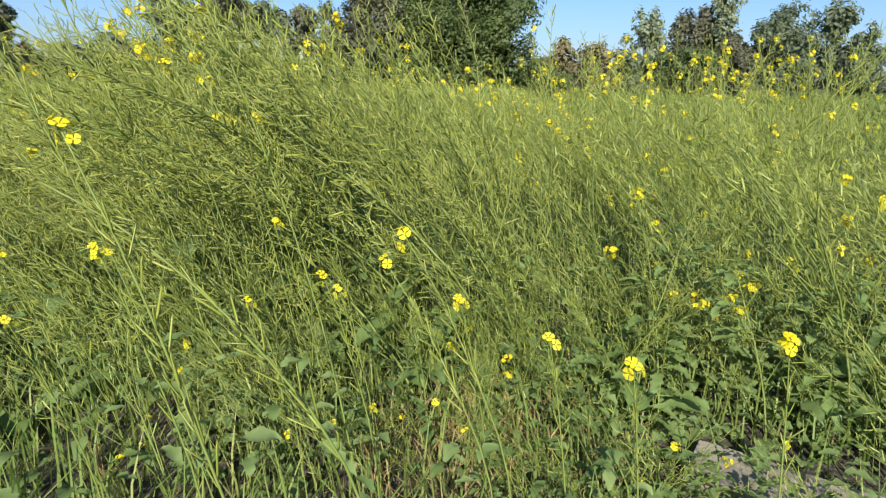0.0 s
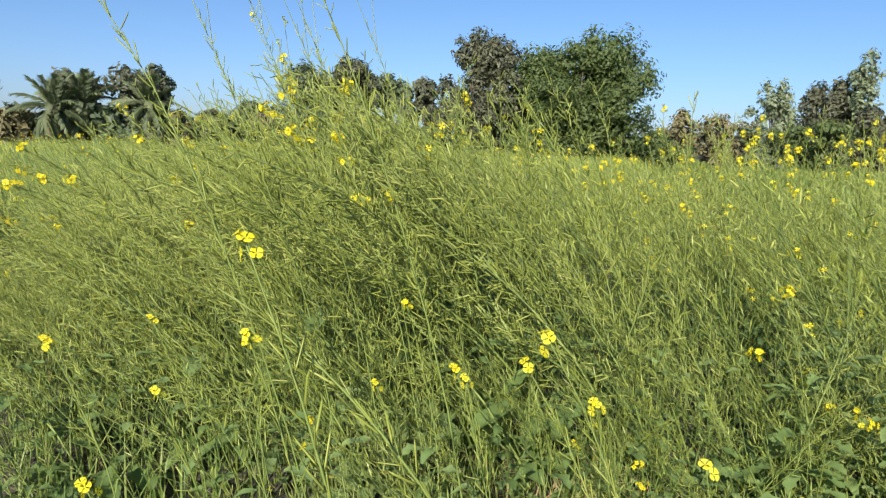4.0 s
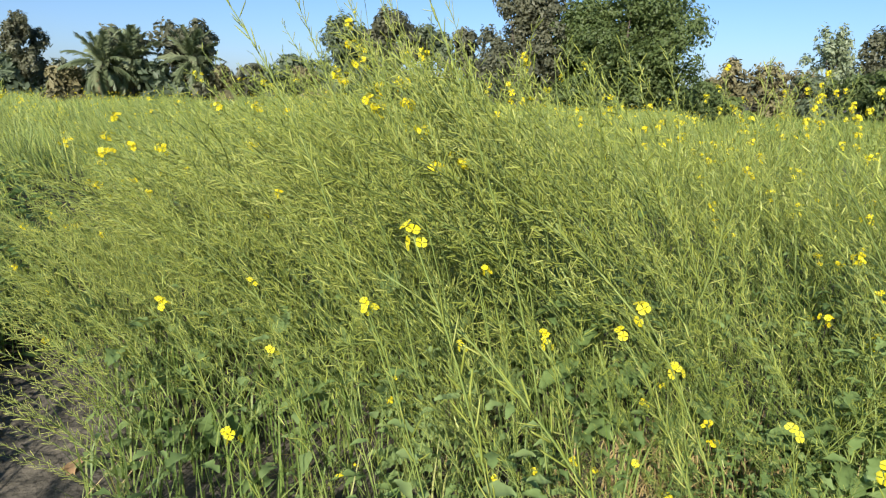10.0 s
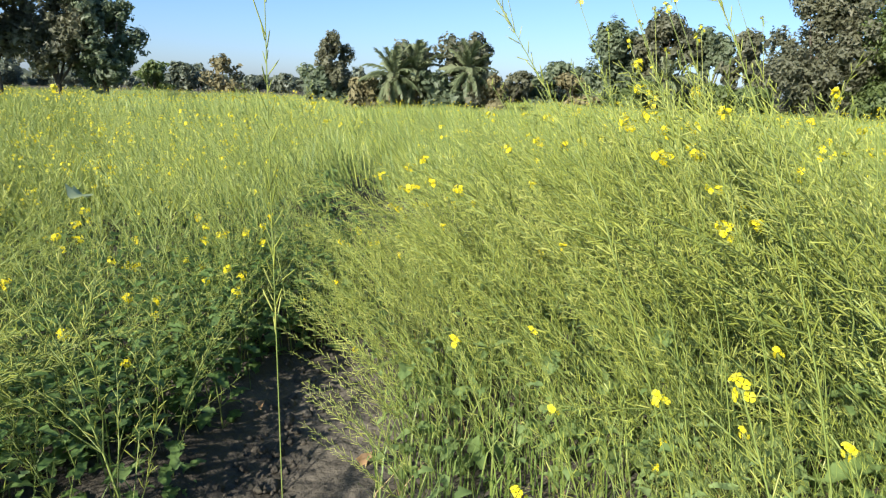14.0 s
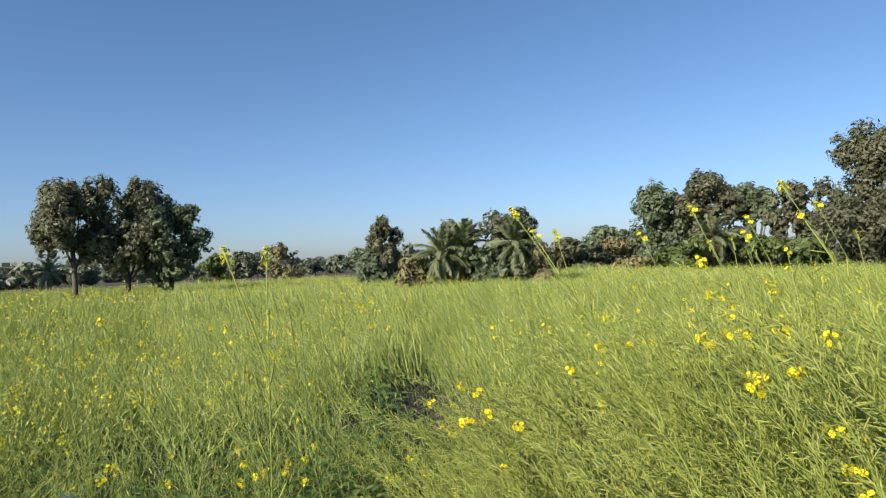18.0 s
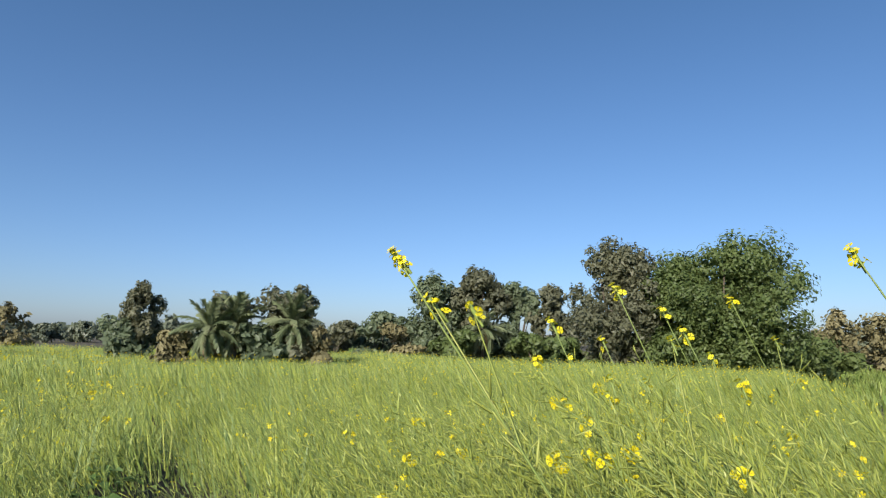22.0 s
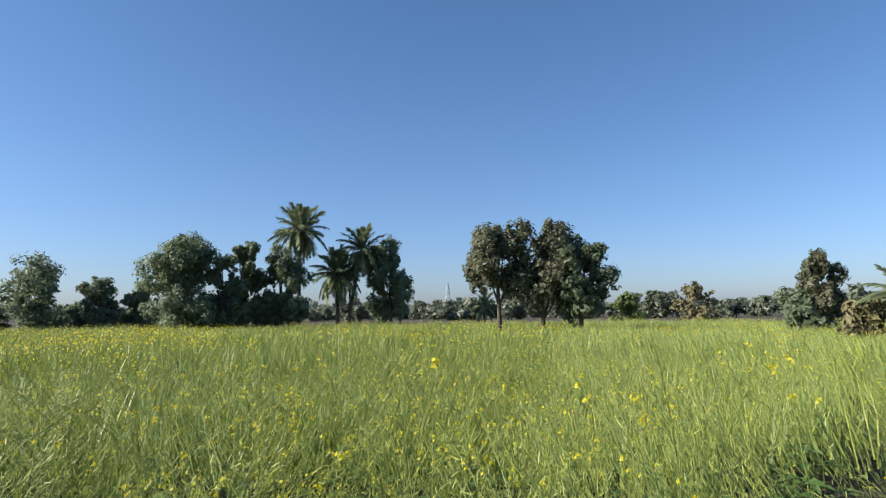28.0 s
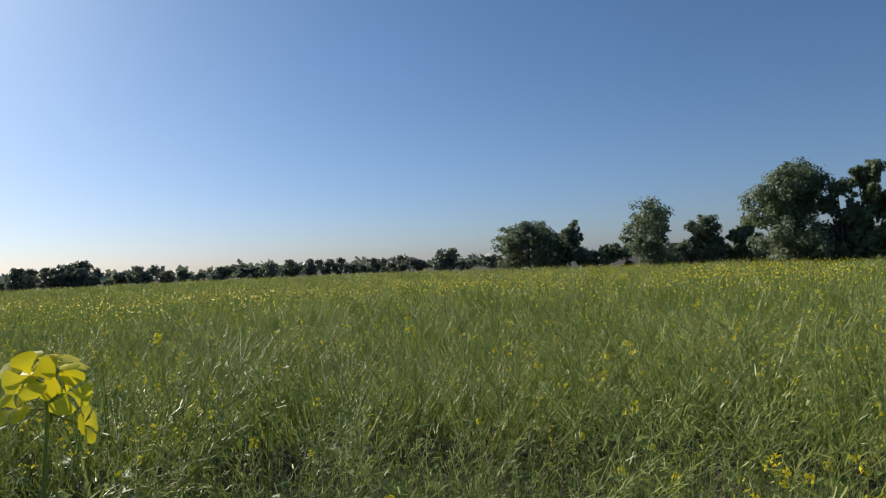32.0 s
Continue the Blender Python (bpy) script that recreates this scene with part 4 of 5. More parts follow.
for i in range(260):
    t = rs.rand() ** 1.3 * 3.4
    k = int(t)
    a, b = FURROW[k], FURROW[k + 1]
    c = np.array((*(a + (b - a) * (t - k) + rs.randn(2) * 0.16), -0.05))
    s = 0.012 + 0.03 * rs.rand() ** 2
    o = np.array([(1, 0, 0), (-1, 0, 0), (0, 1, 0), (0, -1, 0), (0, 0, 1), (0, 0, -1)]) * s * (0.7 + 0.6 * rs.rand(6, 1)) + c
    clods.add(o, [(0, 2, 4), (2, 1, 4), (1, 3, 4), (3, 0, 4), (2, 0, 5), (1, 2, 5), (3, 1, 5), (0, 3, 5)])
tagged(new("clods", np_mesh("clods", *clods.arrays(), [SOIL])), "small clods of dark soil lying in the furrow", "soil clods", "", "stuff")
for x, y, s, k in ((-2.09, 1.66, 0.085, 40), (-2.6, 2.3, 0.06, 160), (-2.9, 1.7, 0.05, 260)):
    h = Heap()
    broad_leaf(np.array((0, 0, 0.03)), (math.cos(k), math.sin(k), 0.35), rs, h, s * 1.5, s * 0.55, 6)
    ob = tagged(new("dead_leaf", np_mesh("dead_leaf", *h.arrays(), [DEADLEAF])), "curled dry brown leaf lying beside the furrow", "leaf", "fallen leaves")
    ob.matrix_world = pose(x, y, -0.02, 10, -15, 0)
h = Heap()
broad_leaf(np.array((0, 0, 0)), (0.5, -0.55, 0.1), rs, h, 0.1, 0.05, 7)
ob = tagged(new("mustard_leaf", np_mesh("mustard_leaf", *h.arrays(), [PALELEAF])), "large pale grey-green mustard leaf standing above the crop", "leaf")
ob.matrix_world = pose(-2.4, 0.72, 1.32, -25, 0, 0)
copy_thing(protos[0], pose(-2.3, 0.72, -0.02, 0, 0, 15) @ Matrix.Scale(1.2 / protos[0].scale[0], 4))

# ---- low wheat beyond the east strip ----
p = lattice(1, 52, 2, 66, 0.42, r3)
az, rad = polar(p)
p = p[(az > 5) & (az < 52) & (rad > 6.0) & (rad < 62)]
wheat = Heap()
q = np.repeat(p, 3, 0) + r3.randn(len(p) * 3, 2) * 0.12
blades(q, np.full(len(q), 0.5), r3, wheat, 0.026, 0.5)
tagged(new("wheat", np_mesh("wheat", *wheat.arrays(), [WHEAT])), "low even stand of young green wheat", "wheat field", "", "stuff")
p = lattice(-60, 60, 25, 120, 1.2, r3)
az, rad = polar(p)
p = p[(rad > np.interp(az, EDGE_AZ, EDGE_R) + 1) & (rad < 115) & (az > -75) & (az < 50)]
rough = Heap()
q = np.repeat(p, 3, 0) + r3.randn(len(p) * 3, 2) * 0.35
blades(q, np.full(len(q), 0.55), r3, rough, 0.05, 0.6)
tagged(new("rough_grass", np_mesh("rough_grass", *rough.arrays(), [GRASS])), "rough green-brown grass on the field margins", "grass", "", "stuff")


# ---- trees ----
def crown(seed, w, d, z0, z1, lobes, leaves, size, droop=0.0, ragged=0.25, shell=0.45, bough=1.0):
    """Leaf sprays in small clumps, the clumps in uneven boughs, with gaps between."""
    r = np.random.RandomState(seed)
    cz, hz = (z0 + z1) / 2, (z1 - z0) / 2
    lobes = max(9, int(lobes * 0.8), int(5 * ((z1 - z0) / min(w, d)) ** 1.5))
    c, q = [], []
    for k in range(lobes):
        u = unit(r.randn(3)) * (0.3 + 0.45 * r.rand() ** 0.5)
        if z0 < 1.0:
            g = r.rand()
            reach = 0.82 * (1.0 if g < 0.5 else math.sqrt(1 - ((g - 0.5) / 0.56) ** 2)) * math.sqrt(r.rand())
            a = r.rand() * 6.28
            u = np.array((reach * math.cos(a), reach * math.sin(a), 2 * g - 1))
        c.append((u[0] * w / 2, u[1] * d / 2, cz + u[2] * hz * 0.9))
        q.append((0.14 + 0.13 * r.rand()) * bough * min(w, d, 2 * hz))
    c, q = np.array(c), np.array(q)
    n = lobes * 16
    own = np.repeat(np.arange(lobes), 16)
    su = unit(r.randn(n, 3) + (0, 0, 0.25))
    sc = c[own] + su * (q[own] * (0.35 + 0.65 * r.rand(n) ** 0.5))[:, None]
    sq = q[own] * (0.26 + 0.22 * r.rand(n))
    pick_clump = r.choice(n, leaves, p=sq ** 2 / (sq ** 2).sum())
    u = unit(r.randn(leaves, 3))
    p = sc[pick_clump] + u * (sq[pick_clump] * np.maximum(shell * r.rand(leaves), r.rand(leaves) ** 0.5) * (1 + ragged * r.rand(leaves) ** 4))[:, None]
    nrm = unit(u * 0.9 + su[pick_clump] * 0.5 + r.randn(leaves, 3) * 0.45 + (0, 0, 0.25))
    t = unit(np.cross(nrm, r.randn(leaves, 3)))
    t[:, 2] -= droop
    b = np.cross(nrm, t)
    s = (size * 1.35 * (0.6 + 0.8 * r.rand(leaves)))[:, None]
    for k, (lo, hi) in enumerate(((-w / 2, w / 2), (-d / 2, d / 2), (z0, z1))):
        a, e = np.percentile(p[:, k], 0.7), np.percentile(p[:, k], 99.3)
        p[:, k] = lo + (p[:, k] - a) / (e - a) * (hi - lo)
        c[:, k] = lo + (c[:, k] - a) / (e - a) * (hi - lo)
    core = r.rand(leaves) < 0.12
    s[core] *= 1.7
    p[core] = p[core] * (0.72, 0.72, 1) + (0, 0, -0.05 * (z1 - z0))
    p[:, 2] = np.maximum(p[:, 2], 0.15)
    v = np.stack([p - t * s, p + b * s * 0.45 + nrm * s * 0.15, p + t * s, p - b * s * 0.45 + nrm * s * 0.15], 1).reshape(-1, 3)
    f = (np.array([(0, 1, 2), (0, 2, 3)])[None] + np.arange(leaves)[:, None, None] * 4).reshape(-1, 3)
    return v, f, c


def tree(name, label, x, y, w, h, z0, leafmat, seed, lobes=14, leaves=5000, size=0.13, trunk=0.16, depth=None, category="tree", group="", stems=1, droop=0.0, shell=0.55, ragged=0.25, bough=1.0):
    ob = thing(name, label, category, group, "", pose(x, y, 0))
    r = np.random.RandomState(seed + 5)
    v, f, c = crown(seed, w, depth or w, z0, h, lobes, leaves, size, droop, ragged, shell, bough)
    for s in range(stems):
        off = r.randn(2) * w * 0.08 * (stems > 1)
        top = np.array((off[0] * 1.5, off[1] * 1.5, z0 + (h - z0) * 0.5))
        ts = np.linspace(0, 1, 7)
        path = np.stack([off[0] + ts * (top[0] - off[0]) + np.sin(ts * 4 + s) * 0.06 * w * 0.3, off[1] + ts * (top[1] - off[1]) + np.cos(ts * 3 + s) * 0.04 * w * 0.3, ts * top[2] - 0.1], 1)
        part("trunk", np_mesh("trunk", *tube(path, np.linspace(trunk, trunk * 0.4, 7), 8), [BARK], None, True), ob)
    order = np.argsort(-np.linalg.norm(c, axis=1))[:6]
    for k in order:
        i = r.randint(2, 5)
        a, b = path[i], c[k]
        m = (a + b) / 2 + (0, 0, -0.06 * h)
        part("limb", np_mesh("limb", *tube([a, m, b], [trunk * 0.45, trunk * 0.3, trunk * 0.1], 5), [BARK], None, True), ob)
    part("crown", np_mesh("crown", v, f, [leafmat]), ob)
    return ob


def at_heading(az, d, eye=(-1.1, 0.75)):
    return eye[0] + d * math.sin(radians(az)), eye[1] + d * math.cos(radians(az))


# acacia and its dark neighbour
x, y = at_heading(1.1, 35)
tree("acacia_tree", "broad feathery green acacia with a domed crown", x, y, 8.0, 7.05, 0.3, ACACIA, 11, 80, 52000, 0.08, 0.26, 6.5, shell=0.75, bough=0.95, ragged=0.1)
x, y = at_heading(-7.3, 34)
tree("russet_tree", "dense dark tree with reddish-brown young leaves", x, y, 4.5, 7.1, 0.4, RUSSET, 12, 36, 20000, 0.085, 0.2, shell=0.6, bough=1.1)
# group behind the palms
for az, w, h, mat, seed, lab in ((-22.6, 4.6, 6.5, MANGO, 21, "dark green leafy tree in a thick hedge row"), (-18.8, 4.4, 7.3, RUSSET, 22, "rounded olive-brown tree above the hedge row"),
                                 (-15.6, 3.0, 6.2, MANGO, 23, "slim dark tree beside the rounded one"), (-12.4, 3.6, 6.0, RUSSET, 24, "loose brownish tree at the end of the hedge row")):
    x, y = at_heading(az, 49)
    tree("hedge_tree", lab, x, y, w, h, 0.5, mat, seed, 15, 9000, 0.14, 0.16, group="hedge row trees")
for az, d, w, h, mat, seed in ((-28.2, 49, 4.2, 3.9, MANGO, 31), (-31.5, 49, 3.6, 3.1, RUSSET, 32), (-25.8, 48, 3.2, 3.0, SCRUB, 33), (-20.5, 46, 4.5, 2.6, ACACIA, 34), (-14.0, 45, 4.5, 2.5, ACACIA, 35),
                               (-10.5, 33, 2.6, 2.1, ACACIA, 36), (8.0, 38, 3.5, 2.4, ACACIA, 37), (10.2, 60, 6.5, 4.9, SCRUB, 38), (13.0, 62, 5.5, 4.6, SCRUB, 39), (-44.5, 27, 1.8, 2.0, SCRUB, 44),
                               (-38.0, 27, 2.2, 2.3, MANGO, 45), (-33.0, 27, 1.6, 2.2, SCRUB, 46), (-48.2, 31, 1.9, 2.5, MANGO, 47), (16.0, 60, 5.0, 3.6, MANGO, 40), (19.5, 58, 5.5, 4.0, ACACIA, 41), (36.0, 62, 9.0, 4.8, MANGO, 42), (42.0, 62, 9.0, 5.0, MANGO, 43)):
    x, y = at_heading(az, d)
    tree("bush", {"SCRUB": "dry brownish bush on the field margin"}.get(mat.name, "dull green bush on the field margin"), x, y, w, h, 0.1, mat, seed, 9, 2600, 0.15, 0.06, category="bush", group="bushes on the field margin", stems=2)
# east row
for az, d, w, h, z0, mat, seed, lv, lab in ((16.0, 69, 4.2, 8.2, 2.0, PALE, 51, 1700, "pale thin-leaved tree with an open crown"), (19.5, 69, 4.4, 8.2, 1.5, RUSSET, 52, 4200, "dark rounded tree in the east row"),
                                            (21.9, 68, 2.9, 10.6, 2.5, PALE, 53, 1500, "tall wispy pale tree with thin twigs"), (26.4, 68, 6.4, 8.4, 1.0, MANGO, 54, 5500, "broad dark tree in the east row"),
                                            (30.4, 68, 6.0, 8.1, 1.0, MANGO, 55, 5500, "broad dark tree in the east row"), (23.5, 66, 4.5, 5.5, 0.5, RUSSET, 56, 3000, "low brownish tree in the east row")):
    x, y = at_heading(az, d)
    tree("row_tree", lab, x, y, w, h, z0, mat, seed, 16, int(lv * 1.5), 0.15, 0.2, group="trees of the east row", shell=0.45)
# single narrow tree
x, y = at_heading(-47.3, 31.5)
tree("slender_tree", "slender tree with a narrow leafy top", x, y, 1.75, 4.15, 1.2, RUSSET, 161, 12, 3600, 0.075, 0.08, bough=0.85)
x, y = at_heading(-49.0, 32.5)
tree("bush", "rounded bush at the foot of the slender tree", x, y, 1.9, 2.6, 0.2, MANGO, 62, 8, 2000, 0.1, 0.06, category="bush", group="bushes on the field margin")
# the pair
for az, w, h, z0, seed, lab, mat in ((-73.3, 2.4, 5.0, 2.1, 71, "open-branched tree with a greyish olive crown", RUSSET), (-69.5, 2.8, 5.1, 1.7, 72, "full-crowned tree with greyish olive leaves", RUSSET),
                                     (-66.2, 2.4, 4.5, 1.2, 73, "dark low-branched tree beside the taller pair", MANGO)):
    x, y = at_heading(az, 34, (-1.27, 1.08))
    tree("field_tree", lab, x, y, w * 1.31, 1.95 + (h - 1.67) * 1.31, z0 * 1.31, mat, seed, 20, 9000, 0.09, 0.15, group="trees at the field corner", shell=0.5, bough=0.78)
# dark clump
for az, w, h, seed, lv in ((-100.0, 6.7, 7.7, 181, 8500), (-95.4, 3.0, 7.2, 82, 3500), (-92.3, 4.1, 6.9, 83, 4500), (-97.0, 3.5, 6.2, 84, 3000)):
    x, y = at_heading(az, 51, (-1.27, 1.08))
    tree("dark_tree", "dense dark green mango-like tree", x, y, w, h, 0.5, MANGO, seed, 22, int(lv * 2.2), 0.115, 0.2, group="dark trees beside the palms", shell=0.6)
x, y = at_heading(-82.9, 58, (-1.27, 1.08))
tree("leafy_tree", "leafy dark tree leaning beside the palms", x, y, 4.0, 8.4, 1.2, MANGO, 91, 18, 7500, 0.12, 0.18)
for az, w, h, seed, nm in ((-111.0, 6.0, 7.7, 92, "dark_tree"), (-106.4, 4.0, 5.6, 93, "dark_tree"), (-103.7, 2.8, 5.2, 94, "dark_tree")):
    x, y = at_heading(az, 74, (-1.27, 1.08))
    tree(nm, "dark green tree at the far field edge", x, y, w, h, 0.4, MANGO, seed, 14, 5500, 0.15, 0.15, group="dark trees at the far edge")
x, y = at_heading(-120.8, 91, (-1.43, 0.8))
tree("domed_tree", "broad dark tree with a smooth domed crown", x, y, 9.6, 7.0, 0.5, MANGO, 95, 34, 14000, 0.15, 0.25, shell=0.75)
x, y = at_heading(-117.3, 91, (-1.43, 0.8))
tree("dark_tree", "small dark tree beside the domed one", x, y, 3.6, 6.9, 0.5, MANGO, 96, 8, 2200, 0.2, 0.12, group="dark trees at the far edge")
for k in range(9):
    x, y = at_heading(-116 + k * 1.9, 88, (-1.43, 0.8))
    tree("bush", "low dark bush along the far edge", x, y, 3.6, 2.6 + rs.rand(), 0.1, MANGO, 970 + k, 6, 1100, 0.2, 0.06, category="bush", group="bushes along the far edge")
# bright bush and bare bush between the pair and the slender tree
x, y = at_heading(-61.9, 60)
tree("bush", "bright green rounded bush", x, y, 2.8, 3.2, 0.2, ACACIA, 98, 8, 1800, 0.16, 0.08, category="bush", group="bushes on the field margin")
x, y = at_heading(-56.3, 60)
tree("bush", "nearly bare brown bush", x, y, 4.0, 4.0, 0.2, SCRUB, 99, 8, 1100, 0.16, 0.08, category="bush", group="bushes on the field margin", stems=3)


# ---- palms ----
def frond_mesh(name, length, mat, droop, seed, pairs=30):
    """One pinnate palm leaf: a curved midrib with two rows of leaflets, growing along +x."""
    r = np.random.RandomState(seed)
    t = np.linspace(0, 1, 9)
    path = np.stack([length * (t - 0.18 * droop * t ** 2), 0 * t, length * (0.25 * t - 0.62 * droop * t ** 2)], 1)
    h = Heap()
    h.add(*tube(path, np.linspace(0.022, 0.004, 9) * length / 2.2, 3))
    for i in range(pairs):
        u = 0.12 + 0.86 * i / pairs
        p = np.array([np.interp(u, t, path[:, k]) for k in range(3)])
        q = np.array([np.interp(min(1, u + 0.05), t, path[:, k]) for k in range(3)])
        d = unit(q - p)
        ln = length * 0.23 * math.sin(math.pi * (0.12 + 0.83 * u)) ** 0.7 * (0.85 + 0.3 * r.rand())
        for s in (-1, 1):
            e = unit(d * 0.75 + np.array((0, s, 0)) * 0.8 + (0, 0, 0.25 * r.randn() - 0.1 * droop))
            w = unit(np.cross(e, (0.1, 0.05, 1))) * length * 0.018
            h.add([p - w, p + w, p + e * ln * 0.6 + w * 0.7 - (0, 0, ln * 0.05), p + e * ln - (0, 0, ln * 0.22)], [(0, 1, 2), (0, 2, 3)])
    return np_mesh(name, *h.arrays(), [mat])


FRONDS = [frond_mesh("frond", 2.4, FROND, (0.6, 0.9, 1.2)[k], 40 + k) for k in range(3)]
DEAD = frond_mesh("dead_frond", 2.0, DRYFROND, 1.3, 50, 20)


def palm(label, x, y, top, lean=(0, 0), fronds=34, size=1.0, trunk=0.17, dead=8, group="wild date palms"):
    ob = thing("date_palm", label, "palm", group, "", pose(x, y, 0))
    r = np.random.RandomState(int(abs(x * 13 + y * 7)) + fronds)
    t = np.linspace(0, 1, 12)
    path = np.stack([lean[0] * t ** 1.3, lean[1] * t ** 1.3, top * t - 0.1], 1)
    rad = np.linspace(trunk, trunk * 0.8, 12) * (1 + 0.10 * np.sin(np.arange(12) * 2.3))
    rad[-2:] *= 1.35
    part("trunk", np_mesh("trunk", *tube(path, rad, 9), [BARK], None, True), ob)
    tip = path[-1]
    for i in range(fronds):
        k = (i + 0.5) / fronds
        el = 80 - 128 * k + r.randn() * 6
        fr = part("frond", FRONDS[min(2, int(k * 3))], ob)
        fr.matrix_basis = pose(tip[0], tip[1], tip[2] - 0.1 * k, 0, 0, i * 137.5) @ pose(0, 0, 0, r.randn() * 12, -el, 0) @ Matrix.Scale(size * (0.85 + 0.3 * r.rand()), 4)
    for i in range(dead):
        fr = part("dead_frond", DEAD, ob, "withered brown frond")
        fr.matrix_basis = pose(tip[0], tip[1], tip[2] - 0.15, 0, 0, i * 137.5 + 40) @ pose(0, 0, 0, r.randn() * 15, 35 + 25 * r.rand(), 0) @ Matrix.Scale(size * 0.8, 4)
    return ob


E3 = (-1.27, 1.08)
x, y = at_heading(-90.9, 57, E3)
palm("tall wild date palm with a round feathery head", x, y, 9.0, (0.2, 0.1), 48, 1.2, 0.19)
x, y = at_heading(-87.5, 57, E3)
palm("shorter wild date palm with drooping fronds", x, y, 5.3, (0.0, -0.1), 46, 1.2, 0.19)
x, y = at_heading(-86.7, 57, E3)
palm("leaning wild date palm beside the leafy tree", x, y, 7.4, (0.3, 1.35), 44, 1.15, 0.17)
x, y = at_heading(-74.5, 60, E3)
palm("small distant date palm by the field corner", x, y, 2.4, (0, 0), 24, 0.75, 0.16, 3)
for az, d, top, sz, lab in ((-42.2, 27, 2.3, 0.62, "bushy low date palm with grey drooping fronds"), (-40.2, 27.5, 2.5, 0.62, "bushy low date palm beside its twin"), (-35.4, 27, 2.6, 0.62, "low date palm in front of a leafy bush")):
    x, y = at_heading(az, d)
    palm(lab, x, y, top, (0, 0), 34, sz, 0.15, 14, "low date palms")
x, y = at_heading(-18.6, 46)
palm("low date palm drooping in front of the hedge row", x, y, 2.9, (0, 0), 30, 0.85, 0.16, 14, "low date palms")
x, y = at_heading(-35.2, 28)
tree("bush", "leafy bush grown up behind the low palm", x, y, 2.8, 4.0, 0.3, RUSSET, 64, 10, 4200, 0.1, 0.08, category="bush", group="bushes on the field margin")
x, y = at_heading(-40.4, 28.4)
tree("bush", "leafy bush grown up behind the low palms", x, y, 2.4, 3.6, 0.3, RUSSET, 65, 10, 3600, 0.1, 0.08, category="bush", group="bushes on the field margin")

# ---- far line of trees ----
FARS = []
for k in range(5):
    FARS.append(tree("far_tree", "small hazy tree on the far skyline", 0, 0, 8.0, (5.5, 6.5, 5.0, 7.0, 4.5)[k], 0.3, FAR, 130 + k, 9, 900, 0.5, 0.2, group="far skyline trees"))
far_at = []
for i in range(46):
    az = -178 + i * 1.25 + rs.uniform(-0.6, 0.6)
    d = rs.uniform(170, 215)
    far_at.append((az, d, rs.uniform(0.45, 0.85)))
for i in range(60):
    az = -106 + i * 1.0 + rs.uniform(-0.5, 0.5)
    far_at.append((az, rs.uniform(120, 165), rs.uniform(0.5, 0.85)))
for i in range(20):
    far_at.append((-46 + i * 1.6, rs.uniform(95, 125), rs.uniform(0.55, 0.8)))
for i in range(22):
    far_at.append((2 + i * 2.4, rs.uniform(105, 140), rs.uniform(0.6, 0.95)))
far_at.append((-158.3, 200, 1.3))
poses = []
for i, (az, d, s) in enumerate(far_at):
    x, y = at_heading(az, d)
    poses.append(pose(x, y, 0, 0, 0, rs.uniform(0, 360)) @ Matrix.Scale(s, 4))
for i in range(5, len(poses)):
    copy_thing(FARS[rs.randint(5)], poses[i])
for ob, m in zip(FARS, poses):
    ob.matrix_basis = m

# closing woods all round the horizon
woods = Heap()
r4 = np.random.RandomState(44)
for i in range(700):
    az, d = r4.rand() * 360, r4.uniform(230, 420)
    x, y = at_heading(az, d)
    s = r4.uniform(2.5, 5.5)
    u = unit(r4.randn(26, 3))
    p = np.array((x, y, s * 0.55)) + u * (s * 1.4, s * 1.4, s * 0.55) * (0.7 + 0.4 * r4.rand(26, 1))
    t, b = unit(r4.randn(26, 3)) * s * 0.42, unit(r4.randn(26, 3)) * s * 0.42
    v = np.stack([p - t, p + b, p + t, p - b], 1).reshape(-1, 3)
    woods.add(v, (np.array([(0, 1, 2), (0, 2, 3)])[None] + np.arange(26)[:, None, None] * 4).reshape(-1, 3))
tagged(new("far_woods", np_mesh("far_woods", *woods.arrays(), [FAR])), "hazy low woods along the horizon", "woods", "", "stuff")


# ---- power line tower, far off ----
def tower(x, y, h):
    ob = thing("lattice_tower", "thin grey steel lattice tower far beyond the fields", "pylon", at=pose(x, y, 0))
    legs = []
    for sx, sy in ((1, 1), (1, -1), (-1, 1), (-1, -1)):
        part("leg", np_mesh("leg", *tube([(sx * 1.6, sy * 1.6, 0), (sx * 0.25, sy * 0.25, h)], [0.1, 0.07], 4), [STEEL]), ob)
    for k in range(7):
        z0, z1 = h * k / 7, h * (k + 1) / 7
        a, b = 1.6 - 1.35 * k / 7, 1.6 - 1.35 * (k + 1) / 7
        for s in (1, -1):
            part("brace", np_mesh("brace", *tube([(-a, s * a, z0), (b, s * b, z1)], [0.05, 0.05], 3), [STEEL]), ob)
            part("brace", np_mesh("brace", *tube([(s * a, -a, z0), (s * b, b, z1)], [0.05, 0.05], 3), [STEEL]), ob)
    for z in (0.78, 0.88, 0.97):
        part("cross_arm", np_mesh("cross_arm", *tube([(-2.2, 0, h * z), (2.2, 0, h * z)], [0.07, 0.07], 4), [STEEL]), ob)


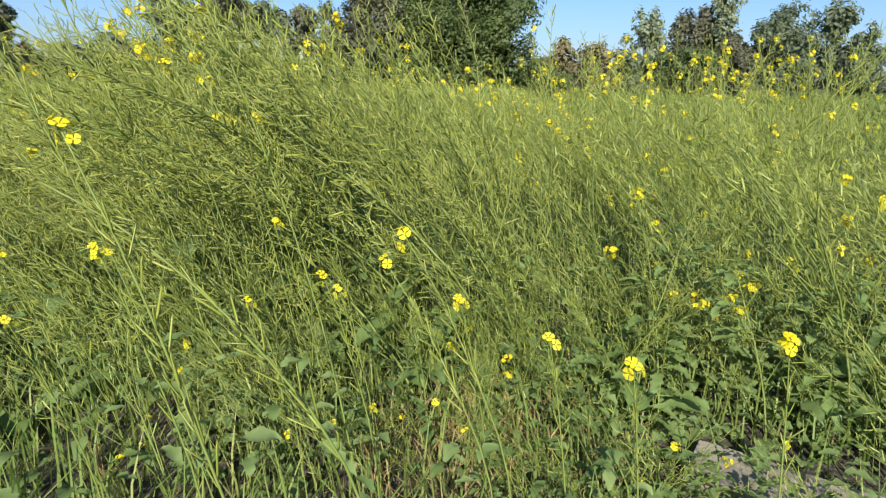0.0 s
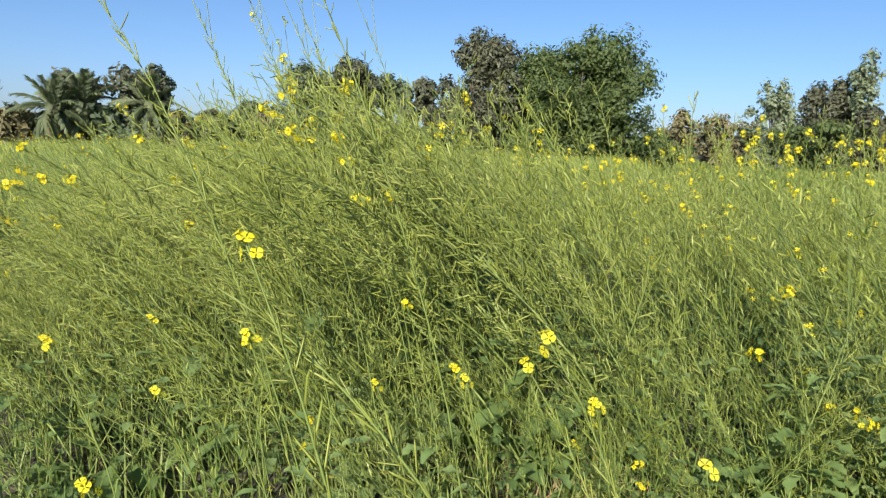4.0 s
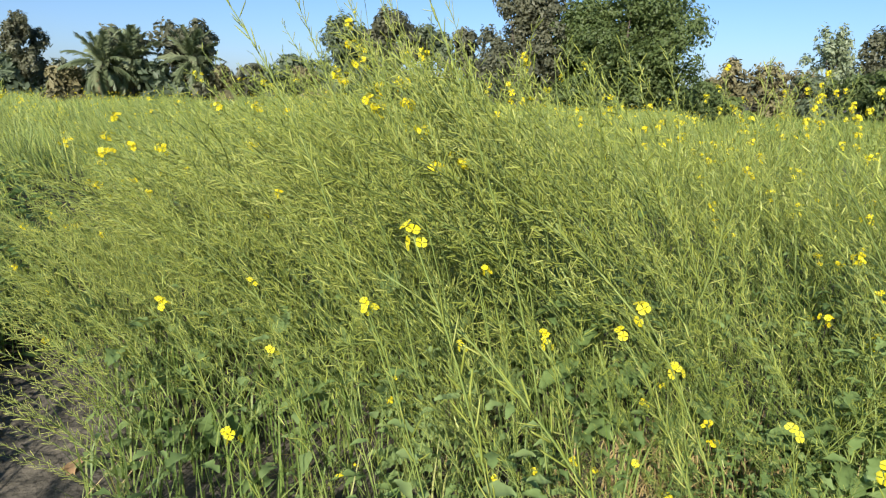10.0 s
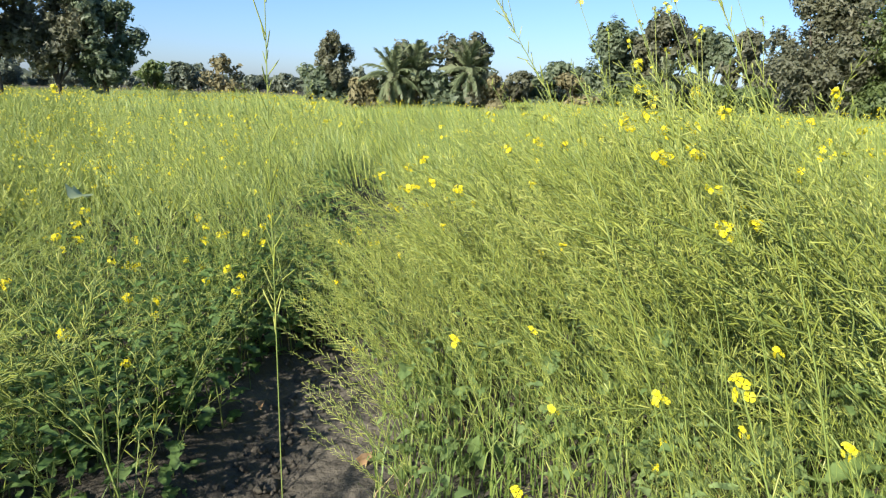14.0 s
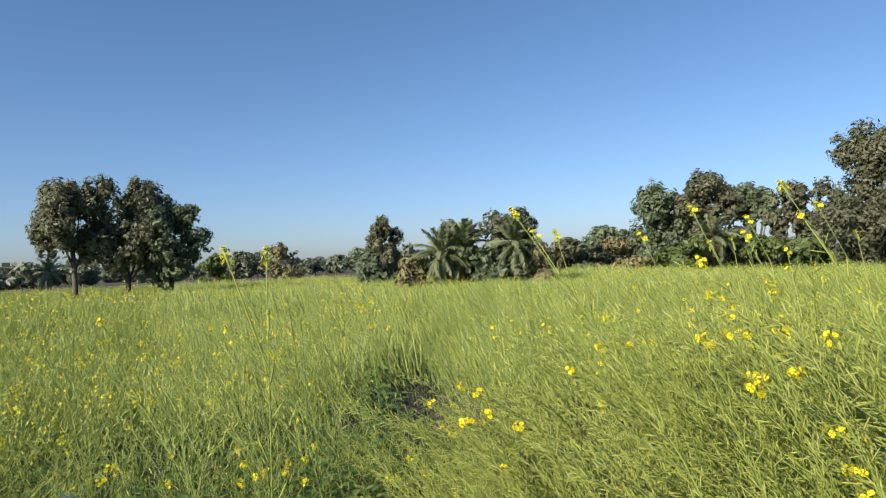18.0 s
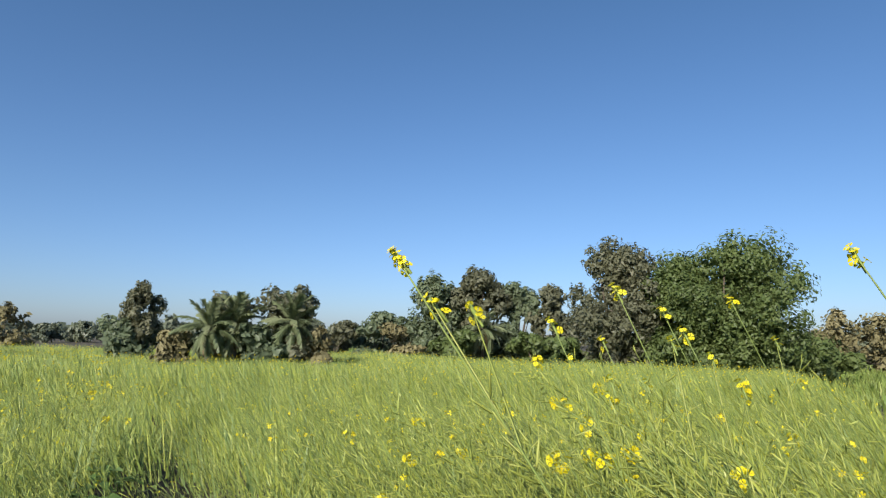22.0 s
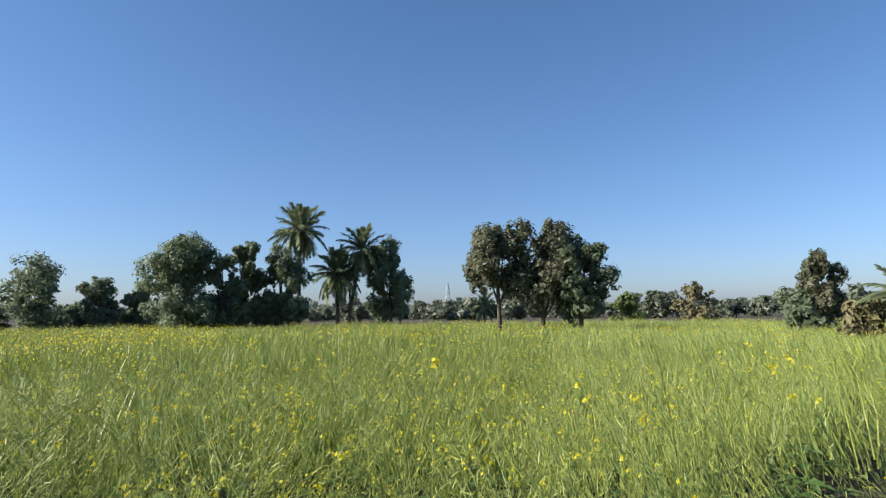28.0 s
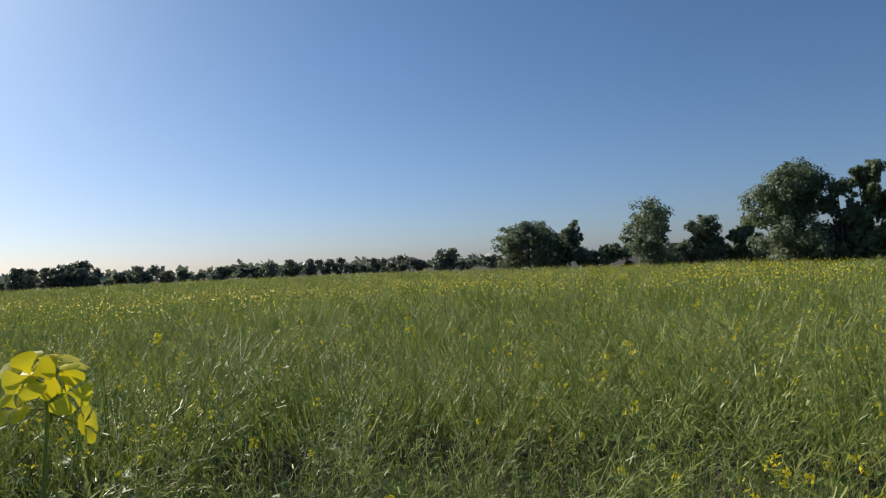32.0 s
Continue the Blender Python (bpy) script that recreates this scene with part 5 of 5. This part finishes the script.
x, y = at_heading(-77.6, 300)
tower(x, y, 15)

# ---- leafy shrub at the standpoint's south side ----
def leafy_shrub(x, y, h, w):
    ob = thing("leafy_shrub", "tall dark green shrub with narrow leaves along its twigs", "shrub", at=pose(x, y, 0))
    r = np.random.RandomState(77)
    leaves = Heap()
    for s in range(13):
        a = s * 2.4
        d = np.array((math.cos(a), math.sin(a), 0)) * w * (0.25 + 0.2 * r.rand())
        hh = h * (0.72 + 0.28 * r.rand())
        ts = np.linspace(0, 1, 8)
        path = np.stack([d[0] * ts ** 1.2, d[1] * ts ** 1.2, hh * ts - 0.03], 1) + r.randn(8, 3) * 0.012
        stem = Heap()
        stem.add(*tube(path, np.linspace(0.013, 0.003, 8), 5))
        for k in range(54):
            u = 0.18 + 0.8 * k / 54
            p = np.array([np.interp(u, ts, path[:, j]) for j in range(3)])
            b = r.rand() * 6.28
            e = unit(np.array((math.cos(b), math.sin(b), 0.55 + 0.3 * r.rand())))
            ln = w * (0.62 - 0.38 * u) * (0.5 + 0.6 * r.rand())
            twig = np.array([p, p + e * ln * 0.5 + (0, 0, 0.01), p + e * ln + (0, 0, 0.03)])
            stem.add(*tube(twig, [0.003, 0.002, 0.001], 3))
            n = max(8, int(ln / 0.0085))
            for j in range(n):
                q = p + e * ln * (0.15 + 0.87 * j / n)
                c = j * 2.4
                f1 = unit(np.cross(e, (0.2, 0.3, 0.9)))
                f2 = np.cross(e, f1)
                o = unit(e * 0.8 + (math.cos(c) * f1 + math.sin(c) * f2) * 0.8)
                sd = unit(np.cross(o, (r.rand(), r.rand(), 1.0)))
                L, W = 0.042 * (0.7 + 0.5 * r.rand()), 0.0085
                leaves.add([q, q + o * L * 0.45 + sd * W, q + o * L, q + o * L * 0.45 - sd * W], [(0, 1, 2), (0, 2, 3)])
        part("stem", np_mesh("stem", *stem.arrays(), [BARK]), ob)
    part("foliage", np_mesh("foliage", *leaves.arrays(), [SHRUB]), ob)


leafy_shrub(-1.89, -2.33, 2.45, 1.15)
